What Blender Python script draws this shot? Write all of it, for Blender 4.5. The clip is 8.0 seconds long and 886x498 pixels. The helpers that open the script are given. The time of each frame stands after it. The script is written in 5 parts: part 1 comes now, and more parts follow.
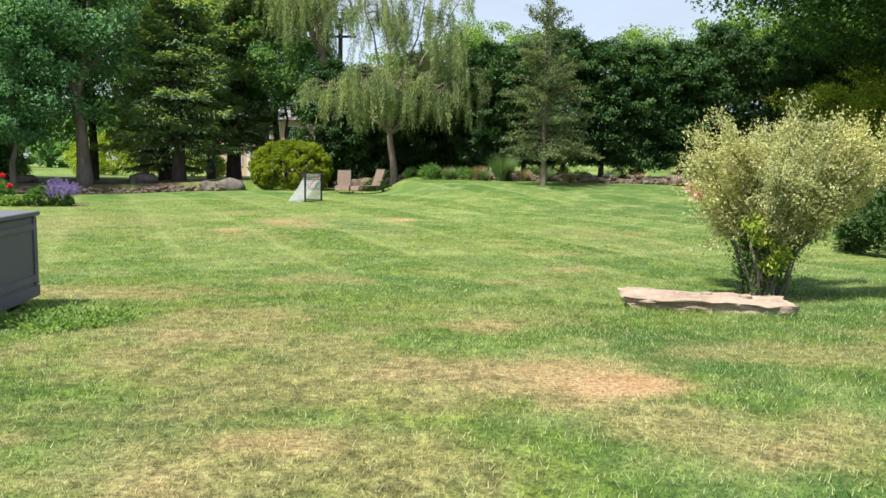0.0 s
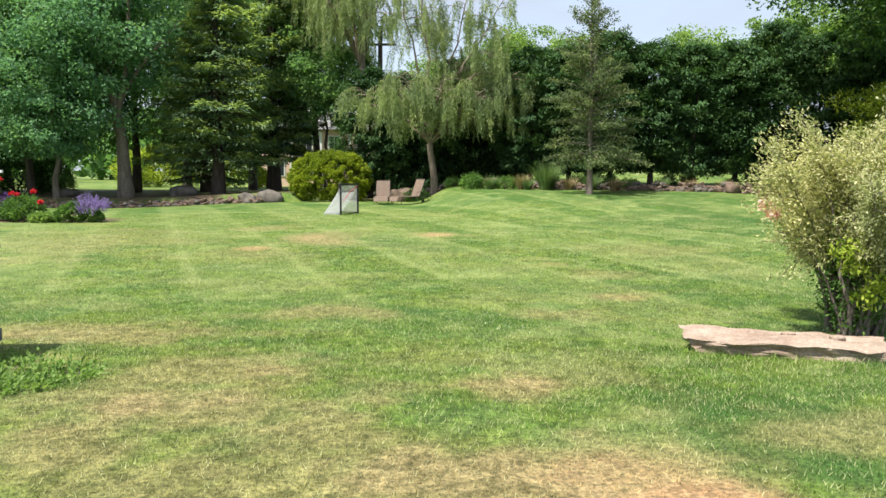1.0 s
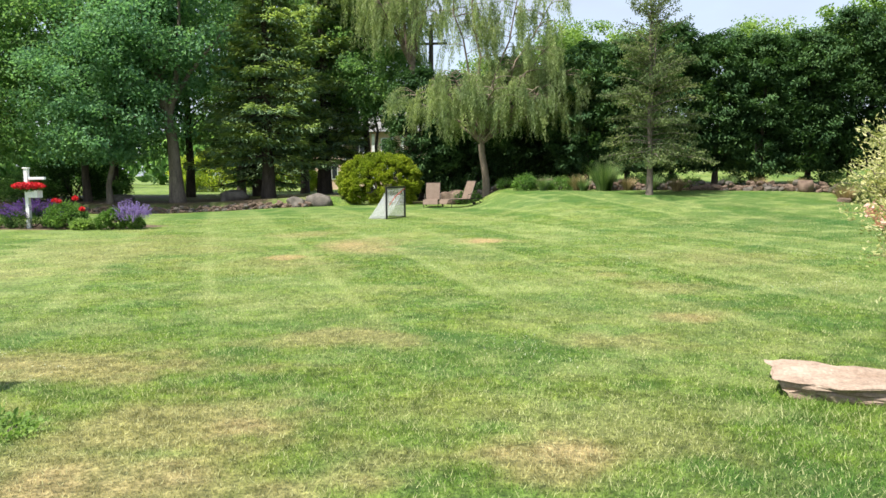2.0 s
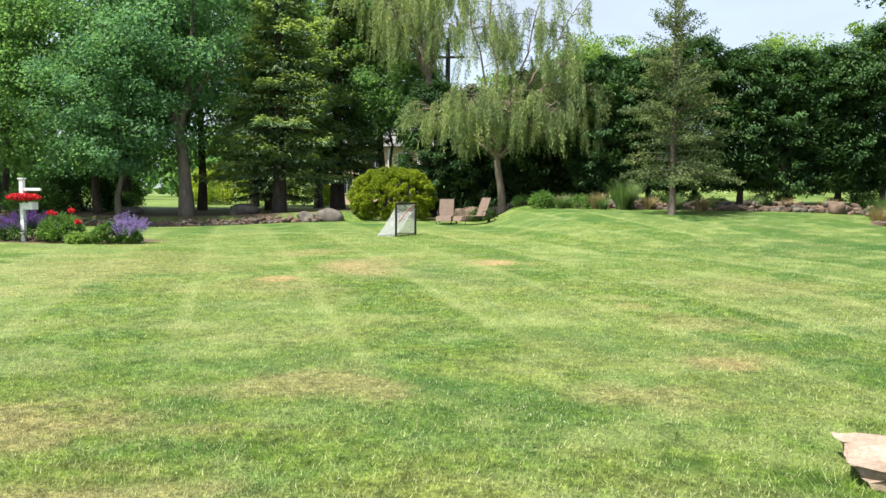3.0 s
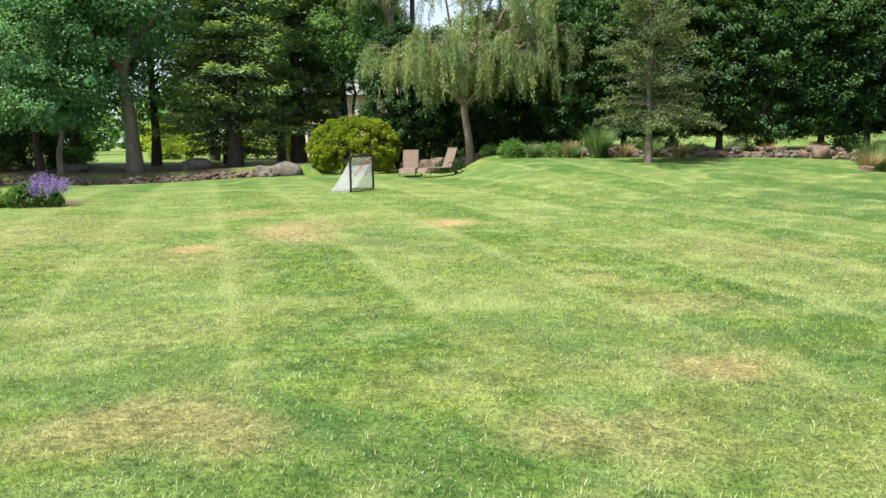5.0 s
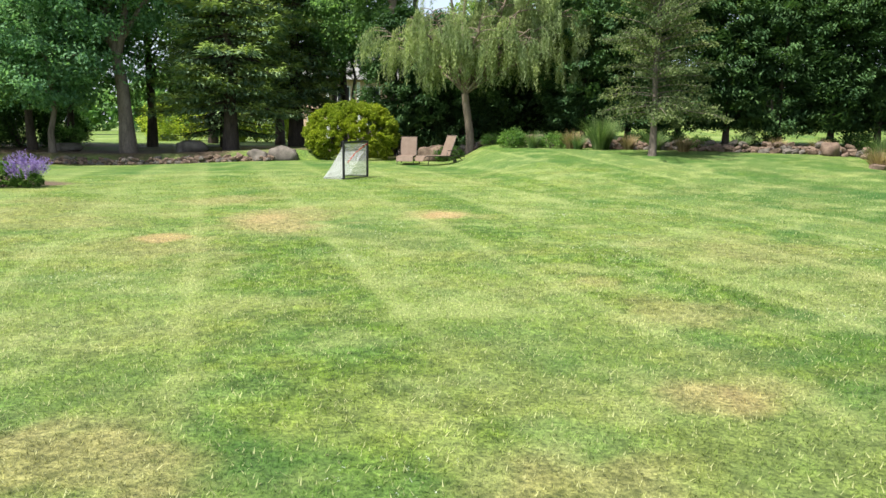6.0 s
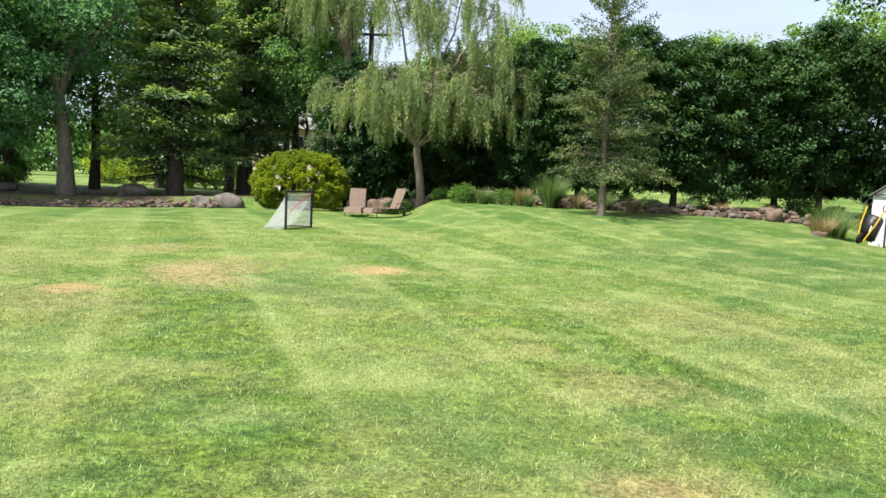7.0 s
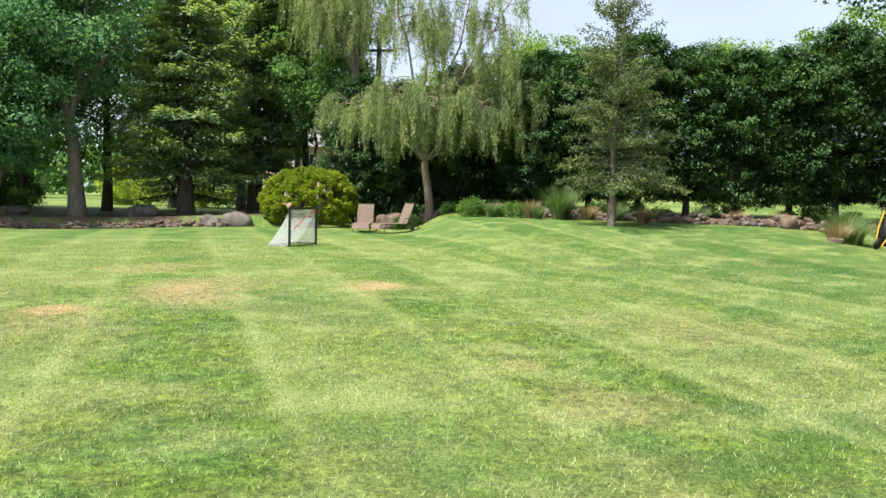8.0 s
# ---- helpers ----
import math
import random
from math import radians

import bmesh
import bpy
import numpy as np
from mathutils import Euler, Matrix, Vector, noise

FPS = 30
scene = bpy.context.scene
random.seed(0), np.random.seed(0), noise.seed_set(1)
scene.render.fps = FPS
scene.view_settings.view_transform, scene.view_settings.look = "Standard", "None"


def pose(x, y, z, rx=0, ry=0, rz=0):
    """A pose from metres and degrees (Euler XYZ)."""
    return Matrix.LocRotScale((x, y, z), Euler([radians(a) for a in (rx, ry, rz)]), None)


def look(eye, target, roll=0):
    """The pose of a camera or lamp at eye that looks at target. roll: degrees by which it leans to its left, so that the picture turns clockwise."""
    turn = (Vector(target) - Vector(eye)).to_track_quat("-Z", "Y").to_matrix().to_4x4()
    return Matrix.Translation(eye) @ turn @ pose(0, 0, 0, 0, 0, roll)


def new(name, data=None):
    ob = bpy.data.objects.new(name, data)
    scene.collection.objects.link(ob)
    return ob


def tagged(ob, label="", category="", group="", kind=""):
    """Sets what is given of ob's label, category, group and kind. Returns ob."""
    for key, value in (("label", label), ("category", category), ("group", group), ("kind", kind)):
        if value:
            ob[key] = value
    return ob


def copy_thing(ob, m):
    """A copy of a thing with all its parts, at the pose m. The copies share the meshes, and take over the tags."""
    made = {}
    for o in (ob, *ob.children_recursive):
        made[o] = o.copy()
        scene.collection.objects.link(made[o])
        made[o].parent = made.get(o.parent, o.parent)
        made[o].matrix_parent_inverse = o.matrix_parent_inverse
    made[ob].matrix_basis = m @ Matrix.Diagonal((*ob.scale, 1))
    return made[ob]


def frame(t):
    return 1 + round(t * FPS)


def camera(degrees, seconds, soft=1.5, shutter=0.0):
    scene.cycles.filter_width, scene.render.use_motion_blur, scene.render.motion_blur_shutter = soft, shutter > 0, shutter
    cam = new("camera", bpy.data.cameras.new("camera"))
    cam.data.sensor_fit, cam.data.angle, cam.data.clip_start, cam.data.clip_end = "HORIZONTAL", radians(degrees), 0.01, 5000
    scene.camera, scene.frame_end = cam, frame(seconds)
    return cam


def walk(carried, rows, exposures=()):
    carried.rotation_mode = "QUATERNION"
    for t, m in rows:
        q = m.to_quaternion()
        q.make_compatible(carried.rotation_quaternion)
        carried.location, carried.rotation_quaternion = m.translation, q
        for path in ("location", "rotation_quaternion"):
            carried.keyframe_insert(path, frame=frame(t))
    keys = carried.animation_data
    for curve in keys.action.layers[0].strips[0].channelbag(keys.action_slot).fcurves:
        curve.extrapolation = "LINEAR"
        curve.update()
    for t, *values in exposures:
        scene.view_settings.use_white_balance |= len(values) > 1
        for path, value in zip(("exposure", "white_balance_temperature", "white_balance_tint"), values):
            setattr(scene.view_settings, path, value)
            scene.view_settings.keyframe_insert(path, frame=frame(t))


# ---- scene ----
cam = camera(61.4, 8.0, soft=1.5)
METRES, EYE, TILT, LEAN, TURN = 7.853, 1.5, -2.1, 1.2, 0.0
ROWS = [
    (0.0, 0.0, 0.0, 0.0, 0.17, -4.29, -2.21),
    (0.5, 0.0218, 0.0834, 0.0109, 1.11, -4.76, -2.21),
    (1.0, 0.021, 0.1616, 0.0203, 3.63, -3.86, -1.63),
    (1.5, 0.0324, 0.2449, 0.024, 6.23, -4.25, -0.92),
    (3.0, 0.0452, 0.4815, 0.0364, 9.36, -2.71, -1.85),
    (3.5, 0.0551, 0.5579, 0.0405, 8.77, -3.36, -1.95),
    (4.0, 0.0721, 0.6265, 0.0424, 7.85, -5.92, -0.84),
    (4.5, 0.0755, 0.6821, 0.0468, 7.76, -6.11, -0.63),
    (6.0, 0.0938, 0.8338, 0.0537, 7.9, -7.47, -2.18),
    (6.5, 0.1067, 0.8775, 0.0556, 9.02, -5.4, -2.99),
    (7.0, 0.119, 0.9184, 0.0571, 4.52, -3.22, -4.12),
    (7.5, 0.1413, 0.9588, 0.0582, -3.73, -1.63, -4.38),
    (8.0, 0.1602, 0.9623, 0.055, 5.81, -2.15, -2.93),
]
walk(cam, [(t, pose(0, 0, EYE, TILT, LEAN, TURN) @ pose(METRES * x, METRES * y, METRES * z, 90 + pitch, roll, yaw)) for t, x, y, z, yaw, pitch, roll in ROWS], exposures=[(0.0, 1.24), (1.5, 1.3), (3.0, 1.42), (8.0, 1.42)])

# ---- world and light ----
world = bpy.data.worlds.new("sky")
scene.world = world
world.use_nodes = True
wn = world.node_tree
sky = wn.nodes.new("ShaderNodeTexSky")
sky.sky_type, sky.sun_disc = 'NISHITA', False
SUN_EL, SUN_AZ = 63.0, -130.0          # azimuth: degrees from +y towards +x
sky.sun_elevation, sky.sun_rotation = radians(SUN_EL), radians(SUN_AZ)
sky.air_density, sky.dust_density, sky.ozone_density = 1.1, 1.6, 1.2
bg = wn.nodes["Background"]
bg.inputs["Strength"].default_value = 0.15
# thin white cloud over the blue
wtc = wn.nodes.new("ShaderNodeTexCoord")
wmap = wn.nodes.new("ShaderNodeMapping")
wmap.inputs["Scale"].default_value = (1.0, 1.0, 3.0)
wno = wn.nodes.new("ShaderNodeTexNoise")
wno.inputs["Scale"].default_value, wno.inputs["Detail"].default_value = 2.2, 6.0
wra = wn.nodes.new("ShaderNodeValToRGB")
wra.color_ramp.elements[0].position, wra.color_ramp.elements[1].position = 0.36, 0.62
wra.color_ramp.elements[0].color = (0.62, 0.62, 0.62, 1)
wra.color_ramp.elements[1].color = (0.95, 0.95, 0.95, 1)
wmix = wn.nodes.new("ShaderNodeMixRGB")
wmix.inputs[2].default_value = (1.8, 2.03, 2.45, 1)
wn.links.new(wtc.outputs["Generated"], wmap.inputs[0])
wn.links.new(wmap.outputs[0], wno.inputs["Vector"])
wn.links.new(wno.outputs["Fac"], wra.inputs[0])
wn.links.new(wra.outputs[0], wmix.inputs[0])
wn.links.new(sky.outputs[0], wmix.inputs[1])
wn.links.new(wmix.outputs[0], bg.inputs["Color"])

sun = new("sun", bpy.data.lights.new("sun", 'SUN'))
sun.data.energy, sun.data.angle, sun.data.color = 4.0, radians(2.0), (1.0, 0.965, 0.9)
sd = Vector((math.sin(radians(SUN_AZ)) * math.cos(radians(SUN_EL)), math.cos(radians(SUN_AZ)) * math.cos(radians(SUN_EL)), math.sin(radians(SUN_EL))))
sun.matrix_world = look(sd * 50, (0, 0, 0))

# ---- materials ----
def nodes_of(name):
    m = bpy.data.materials.new(name)
    m.use_nodes = True
    nt = m.node_tree
    return m, nt, nt.nodes["Principled BSDF"]


def ramp(nt, fac, stops):
    r = nt.nodes.new("ShaderNodeValToRGB")
    e = r.color_ramp.elements
    while len(e) < len(stops):
        e.new(0.5)
    for el, (p, c) in zip(e, stops):
        el.position, el.color = p, (*c, 1)
    nt.links.new(fac, r.inputs[0])
    return r.outputs[0]


def tex_noise(nt, scale, detail=4.0, rough=0.55, vec=None, stretch=None):
    n = nt.nodes.new("ShaderNodeTexNoise")
    n.inputs["Scale"].default_value, n.inputs["Detail"].default_value, n.inputs["Roughness"].default_value = scale, detail, rough
    if vec is None:
        vec = nt.nodes.new("ShaderNodeTexCoord").outputs["Object"]
    if stretch:
        mp = nt.nodes.new("ShaderNodeMapping")
        mp.inputs["Scale"].default_value = stretch
        nt.links.new(vec, mp.inputs[0])
        vec = mp.outputs[0]
    nt.links.new(vec, n.inputs["Vector"])
    return n.outputs["Fac"]


def mix(nt, fac, a, b, mode='MIX'):
    m = nt.nodes.new("ShaderNodeMixRGB")
    m.blend_type = mode
    for i, v in ((0, fac), (1, a), (2, b)):
        if isinstance(v, (int, float)):
            m.inputs[i].default_value = v if i == 0 else (v, v, v, 1)
        elif isinstance(v, tuple):
            m.inputs[i].default_value = (*v, 1)
        else:
            nt.links.new(v, m.inputs[i])
    return m.outputs[0]


def bump(nt, bsdf, height, strength=0.4, dist=0.02):
    b = nt.nodes.new("ShaderNodeBump")
    b.inputs["Strength"].default_value, b.inputs["Distance"].default_value = strength, dist
    nt.links.new(height, b.inputs["Height"])
    nt.links.new(b.outputs[0], bsdf.inputs["Normal"])


def surface(name, c1, c2, scale=6.0, rough=0.8, metal=0.0, bumps=0.3, fine=60.0, dist=0.01, stretch=None):
    """Two-scale mottled material."""
    m, nt, b = nodes_of(name)
    big = tex_noise(nt, scale, 5, 0.6, stretch=stretch)
    small = tex_noise(nt, fine, 3, 0.6, stretch=stretch)
    col = ramp(nt, big, [(0.3, c1), (0.7, c2)])
    dark = ramp(nt, small, [(0.3, (0.7, 0.7, 0.7)), (0.7, (1.15, 1.15, 1.15))])
    nt.links.new(mix(nt, 1.0, col, dark, 'MULTIPLY'), b.inputs["Base Color"])
    b.inputs["Roughness"].default_value, b.inputs["Metallic"].default_value = rough, metal
    b.inputs["Specular IOR Level"].default_value = 0.3
    if bumps:
        bump(nt, b, small, bumps, dist)
    return m


def leafy(name, dark, mid, light, trans=0.35, rough=0.75):
    """Leaf: colour varies leaf by leaf and softly over the crown; some light passes through."""
    m, nt, b = nodes_of(name)
    geo = nt.nodes.new("ShaderNodeNewGeometry")
    per = ramp(nt, geo.outputs["Random Per Island"], [(0.0, dark), (0.5, mid), (1.0, light)])
    big = tex_noise(nt, 0.55, 3)
    tint = ramp(nt, big, [(0.35, (0.72, 0.78, 0.8)), (0.65, (1.25, 1.18, 1.0))])
    col = mix(nt, 1.0, per, tint, 'MULTIPLY')
    nt.links.new(col, b.inputs["Base Color"])
    b.inputs["Roughness"].default_value = rough
    b.inputs["Specular IOR Level"].default_value = 0.15
    tr = nt.nodes.new("ShaderNodeBsdfTranslucent")
    nt.links.new(mix(nt, 1.0, col, (1.15, 1.25, 0.75), 'MULTIPLY'), tr.inputs["Color"])
    ms = nt.nodes.new("ShaderNodeMixShader")
    ms.inputs[0].default_value = trans
    nt.links.new(b.outputs[0], ms.inputs[1])
    nt.links.new(tr.outputs[0], ms.inputs[2])
    nt.links.new(ms.outputs[0], nt.nodes["Material Output"].inputs[0])
    return m


BARK = surface("bark_grey", (0.10, 0.08, 0.065), (0.22, 0.18, 0.15), 5, 0.95, 0, 0.9, 26, 0.03, (1, 1, 0.25))
BARK_DARK = surface("bark_dark", (0.045, 0.035, 0.03), (0.11, 0.085, 0.07), 5, 0.95, 0, 0.9, 26, 0.03, (1, 1, 0.25))
BARK_WILLOW = surface("bark_willow", (0.13, 0.10, 0.075), (0.27, 0.21, 0.16), 5, 0.95, 0, 0.9, 26, 0.03, (1, 1, 0.25))
LEAF_MAPLE = leafy("leaf_maple", (0.0805, 0.172, 0.0934), (0.144, 0.276, 0.144), (0.218, 0.38, 0.208), 0.45)
LEAF_WOOD = leafy("leaf_wood", (0.0816, 0.162, 0.068), (0.144, 0.258, 0.0972), (0.24, 0.372, 0.154), 0.55)
LEAF_BRIGHT = leafy("leaf_bright", (0.117, 0.208, 0.052), (0.189, 0.293, 0.078), (0.273, 0.377, 0.117), 0.4)
LEAF_WILLOW = leafy("leaf_willow", (0.18, 0.238, 0.106), (0.264, 0.328, 0.152), (0.37, 0.423, 0.224), 0.45)
LEAF_PEAR = leafy("leaf_pear", (0.08, 0.115, 0.05), (0.13, 0.17, 0.075), (0.19, 0.23, 0.11), 0.4)
LEAF_HEDGE = leafy("needle_hedge", (0.0304, 0.0716, 0.0287), (0.0543, 0.114, 0.043), (0.0868, 0.157, 0.0597), 0.25)
LEAF_SPRUCE = leafy("needle_spruce", (0.106, 0.172, 0.113), (0.178, 0.264, 0.157), (0.264, 0.356, 0.209), 0.45)
LEAF_TIP = leafy("needle_tip", (0.19, 0.263, 0.0966), (0.28, 0.358, 0.129), (0.37, 0.448, 0.18), 0.4)
LEAF_GLOBE = leafy("needle_globe", (0.109, 0.163, 0.0163), (0.223, 0.286, 0.0254), (0.372, 0.417, 0.0454), 0.35)
LEAF_DAPPLE = leafy("leaf_dapple", (0.262, 0.29, 0.105), (0.464, 0.455, 0.21), (0.678, 0.629, 0.375), 0.35)
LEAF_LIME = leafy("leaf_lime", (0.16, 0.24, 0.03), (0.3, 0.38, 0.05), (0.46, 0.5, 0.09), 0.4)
LEAF_SHRUB = leafy("leaf_shrub", (0.06, 0.13, 0.03), (0.11, 0.21, 0.05), (0.18, 0.3, 0.08), 0.4)
LEAF_SHADE = leafy("leaf_shade", (0.022, 0.052, 0.016), (0.042, 0.09, 0.024), (0.08, 0.145, 0.036), 0.32)
LEAF_DARK = leafy("leaf_dark", (0.026, 0.058, 0.019), (0.046, 0.098, 0.029), (0.078, 0.143, 0.039), 0.25)
BLADE_TALL = leafy("blade_tall", (0.08, 0.15, 0.05), (0.14, 0.22, 0.08), (0.24, 0.3, 0.13), 0.35)
BLADE_DRY = leafy("blade_dry", (0.22, 0.16, 0.08), (0.33, 0.25, 0.14), (0.45, 0.36, 0.2), 0.25)
PETAL_RED = leafy("petal_red", (0.45, 0.015, 0.03), (0.62, 0.03, 0.05), (0.75, 0.07, 0.09), 0.3)
PETAL_VIOLET = leafy("petal_violet", (0.17, 0.10, 0.36), (0.27, 0.19, 0.5), (0.4, 0.3, 0.62), 0.3)
PETAL_DEEP = leafy("petal_deep_violet", (0.09, 0.035, 0.2), (0.14, 0.06, 0.3), (0.22, 0.12, 0.42), 0.3)
PETAL_WHITE = leafy("petal_white", (0.6, 0.62, 0.55), (0.7, 0.72, 0.66), (0.8, 0.8, 0.76), 0.3)
PETAL_PINK = leafy("petal_pink", (0.6, 0.3, 0.3), (0.72, 0.45, 0.42), (0.8, 0.6, 0.55), 0.3)
STONE = surface("stone_field", (0.085, 0.055, 0.04), (0.23, 0.165, 0.12), 2.5, 0.92, 0, 0.6, 30, 0.02)
STONE_DARK = surface("stone_dark", (0.07, 0.06, 0.05), (0.19, 0.165, 0.138), 2.5, 0.92, 0, 0.6, 30, 0.02)
SLAB_STONE = surface("slab_sandstone", (0.22, 0.15, 0.105), (0.39, 0.305, 0.235), 3.5, 0.9, 0, 0.7, 40, 0.012)
WHITE_METAL = surface("painted_white_metal", (0.72, 0.72, 0.70), (0.82, 0.82, 0.80), 1.5, 0.5, 0, 0.05, 40)
ROOF_GREY = surface("roof_grey", (0.13, 0.13, 0.125), (0.24, 0.235, 0.22), 1.4, 0.75, 0, 0.2, 25)
TRIM_DARK = surface("trim_dark", (0.05, 0.045, 0.05), (0.08, 0.075, 0.08), 4, 0.6, 0, 0.1, 40)
BLACK_FRAME = surface("black_frame", (0.012, 0.012, 0.014), (0.022, 0.022, 0.024), 6, 0.45, 0, 0.05, 60)
BRONZE = surface("bronze_frame", (0.05, 0.04, 0.033), (0.085, 0.07, 0.055), 8, 0.45, 0.4, 0.05, 60)
SLING = surface("tan_sling", (0.15, 0.105, 0.075), (0.2, 0.145, 0.108), 4, 0.8, 0, 0.25, 160, 0.003)
NET_WHITE = surface("net_cord", (0.5, 0.52, 0.5), (0.64, 0.65, 0.63), 9, 0.8, 0, 0, 60)
ORANGE_RED = surface("red_strap", (0.55, 0.09, 0.05), (0.66, 0.14, 0.08), 9, 0.7, 0, 0, 60)
YELLOW_WOOD = surface("yellow_handle", (0.62, 0.36, 0.03), (0.75, 0.46, 0.06), 5, 0.5, 0, 0.1, 50)
RESIN_GREY = surface("resin_grey", (0.105, 0.105, 0.125), (0.125, 0.125, 0.147), 2, 0.55, 0, 0.12, 90, 0.004)
WHITE_PAINT = surface("white_paint", (0.74, 0.74, 0.72), (0.84, 0.84, 0.82), 3, 0.55, 0, 0.08, 50)
RUBBER = surface("rubber", (0.014, 0.014, 0.014), (0.03, 0.03, 0.03), 6, 0.85, 0, 0.1, 60)
STUCCO_PEACH = surface("stucco_peach", (0.66, 0.45, 0.34), (0.76, 0.55, 0.43), 1.0, 0.9, 0, 0.3, 30)
GLASS_DARK, _g, _b = nodes_of("window_glass")
_b.inputs["Base Color"].default_value = (0.03, 0.035, 0.04, 1)
_b.inputs["Roughness"].default_value = 0.05
CAR_WHITE = surface("car_white", (0.74, 0.75, 0.77), (0.8, 0.81, 0.83), 1, 0.25, 0, 0, 30)
CAR_DARK = surface("car_silver", (0.3, 0.31, 0.33), (0.36, 0.37, 0.39), 1, 0.25, 0.3, 0, 30)
WOOD_POLE = surface("wood_pole", (0.06, 0.05, 0.045), (0.12, 0.10, 0.085), 4, 0.95, 0, 0.5, 30, 0.01, (1, 1, 0.15))


def lawn_material(name, blades):
    """Grass; dry straw, bare soil and litter follow the attributes of the mesh."""
    m, nt, b = nodes_of(name)
    def attr(a):
        n = nt.nodes.new("ShaderNodeAttribute")
        n.attribute_name = a
        return n.outputs["Fac"]
    pos = nt.nodes.new("ShaderNodeNewGeometry")
    p = pos.outputs["Position"]
    n1 = tex_noise(nt, 0.45, 5, 0.6, p)
    n2 = tex_noise(nt, 3.2, 5, 0.65, p)
    n3 = tex_noise(nt, 30.0, 5, 0.75, p)
    n4 = tex_noise(nt, 8.5, 4, 0.7, p)
    green = ramp(nt, n1, [(0.3, (0.069, 0.126, 0.014)), (0.5, (0.098, 0.156, 0.02)), (0.72, (0.147, 0.186, 0.034))])
    green = mix(nt, 1.0, green, ramp(nt, n2, [(0.36, (0.74, 0.8, 0.8)), (0.64, (1.24, 1.16, 1.2))]), 'MULTIPLY')
    green = mix(nt, 1.0, green, ramp(nt, n4, [(0.37, (0.56, 0.6, 0.58)), (0.63, (1.5, 1.45, 1.55))]), 'MULTIPLY')
    n5 = tex_noise(nt, 1.1, 4, 0.6, p)
    cool = ramp(nt, n5, [(0.46, (0, 0, 0)), (0.62, (0.75, 0.75, 0.75))])
    green = mix(nt, cool, green, mix(nt, 1.0, green, (0.96, 1.06, 1.7), 'MULTIPLY'))
    # one dark green for lush grass and for shade painted on the lawn
    green = mix(nt, attr("lush_shade"), green, (0.046, 0.11, 0.02))
    green = mix(nt, attr("pale"), green, (0.24, 0.285, 0.095))
    straw = ramp(nt, n4, [(0.36, (0.14, 0.12, 0.045)), (0.64, (0.37, 0.3, 0.135))])
    soil = ramp(nt, n2, [(0.25, (0.34, 0.2, 0.09)), (0.75, (0.46, 0.32, 0.17))])
    litter = ramp(nt, n2, [(0.3, (0.075, 0.05, 0.034)), (0.7, (0.15, 0.105, 0.07))])
    col = mix(nt, attr("dry"), green, straw)
    col = mix(nt, attr("soil"), col, soil)
    if blades:
        col = mix(nt, 1.0, col, ramp(nt, pos.outputs["Random Per Island"], [(0.0, (0.95, 1.0, 0.95)), (0.6, (1.7, 1.7, 1.75)), (1.0, (2.7, 2.6, 2.8))]), 'MULTIPLY')
        tuft = ramp(nt, pos.outputs["Random Per Island"], [(0.76, (0, 0, 0)), (0.8, (0.8, 0.8, 0.8))])
        col = mix(nt, tuft, col, (0.5, 0.5, 0.25))
        tr = nt.nodes.new("ShaderNodeBsdfTranslucent")
        nt.links.new(col, tr.inputs["Color"])
        ms = nt.nodes.new("ShaderNodeMixShader")
        ms.inputs[0].default_value = 0.45
        nt.links.new(b.outputs[0], ms.inputs[1])
        nt.links.new(tr.outputs[0], ms.inputs[2])
        nt.links.new(ms.outputs[0], nt.nodes["Material Output"].inputs[0])
    else:
        col = mix(nt, attr("litter"), col, litter)
        col = mix(nt, 1.0, col, ramp(nt, n3, [(0.36, (0.4, 0.44, 0.42)), (0.64, (1.55, 1.5, 1.5))]), 'MULTIPLY')
        bump(nt, b, n3, 0.8, 0.05)
    nt.links.new(col, b.inputs["Base Color"])
    b.inputs["Roughness"].default_value = 0.75
    b.inputs["Specular IOR Level"].default_value = 0.2
    return m


LAWN = lawn_material("lawn", False)
BLADES = lawn_material("lawn_blades", True)

# ---- mesh helpers ----
RNG = np.random.default_rng(7)


def mesh_np(name, v, f):
    """A mesh from an (n, 3) array of corners and an (m, 3) or (m, 4) array of faces."""
    v, f = np.asarray(v, np.float32), np.asarray(f, np.int32)
    me = bpy.data.meshes.new(name)
    k = f.shape[1]
    me.vertices.add(len(v))
    me.vertices.foreach_set("co", v.ravel())
    me.loops.add(f.size)
    me.loops.foreach_set("vertex_index", f.ravel())
    me.polygons.add(len(f))
    me.polygons.foreach_set("loop_start", np.arange(0, f.size, k, dtype=np.int32))
    me.update(calc_edges=True)
    return me


def under(name, me, material, parent=None, label="", smooth=False):
    ob = new(name, me)
    if material:
        me.materials.append(material)
    if smooth:
        me.polygons.foreach_set("use_smooth", np.ones(len(me.polygons), bool))
    ob.parent = parent
    if label:
        tagged(ob, label)
    return ob


def part(name, bm, material, parent=None, label="", smooth=False):
    me = bpy.data.meshes.new(name)
    bm.to_mesh(me)
    bm.free()
    return under(name, me, material, parent, label, smooth)


def thing(name, m, label, category, group="", kind=""):
    ob = new(name)
    ob.matrix_world = m
    return tagged(ob, label, category, group, kind)


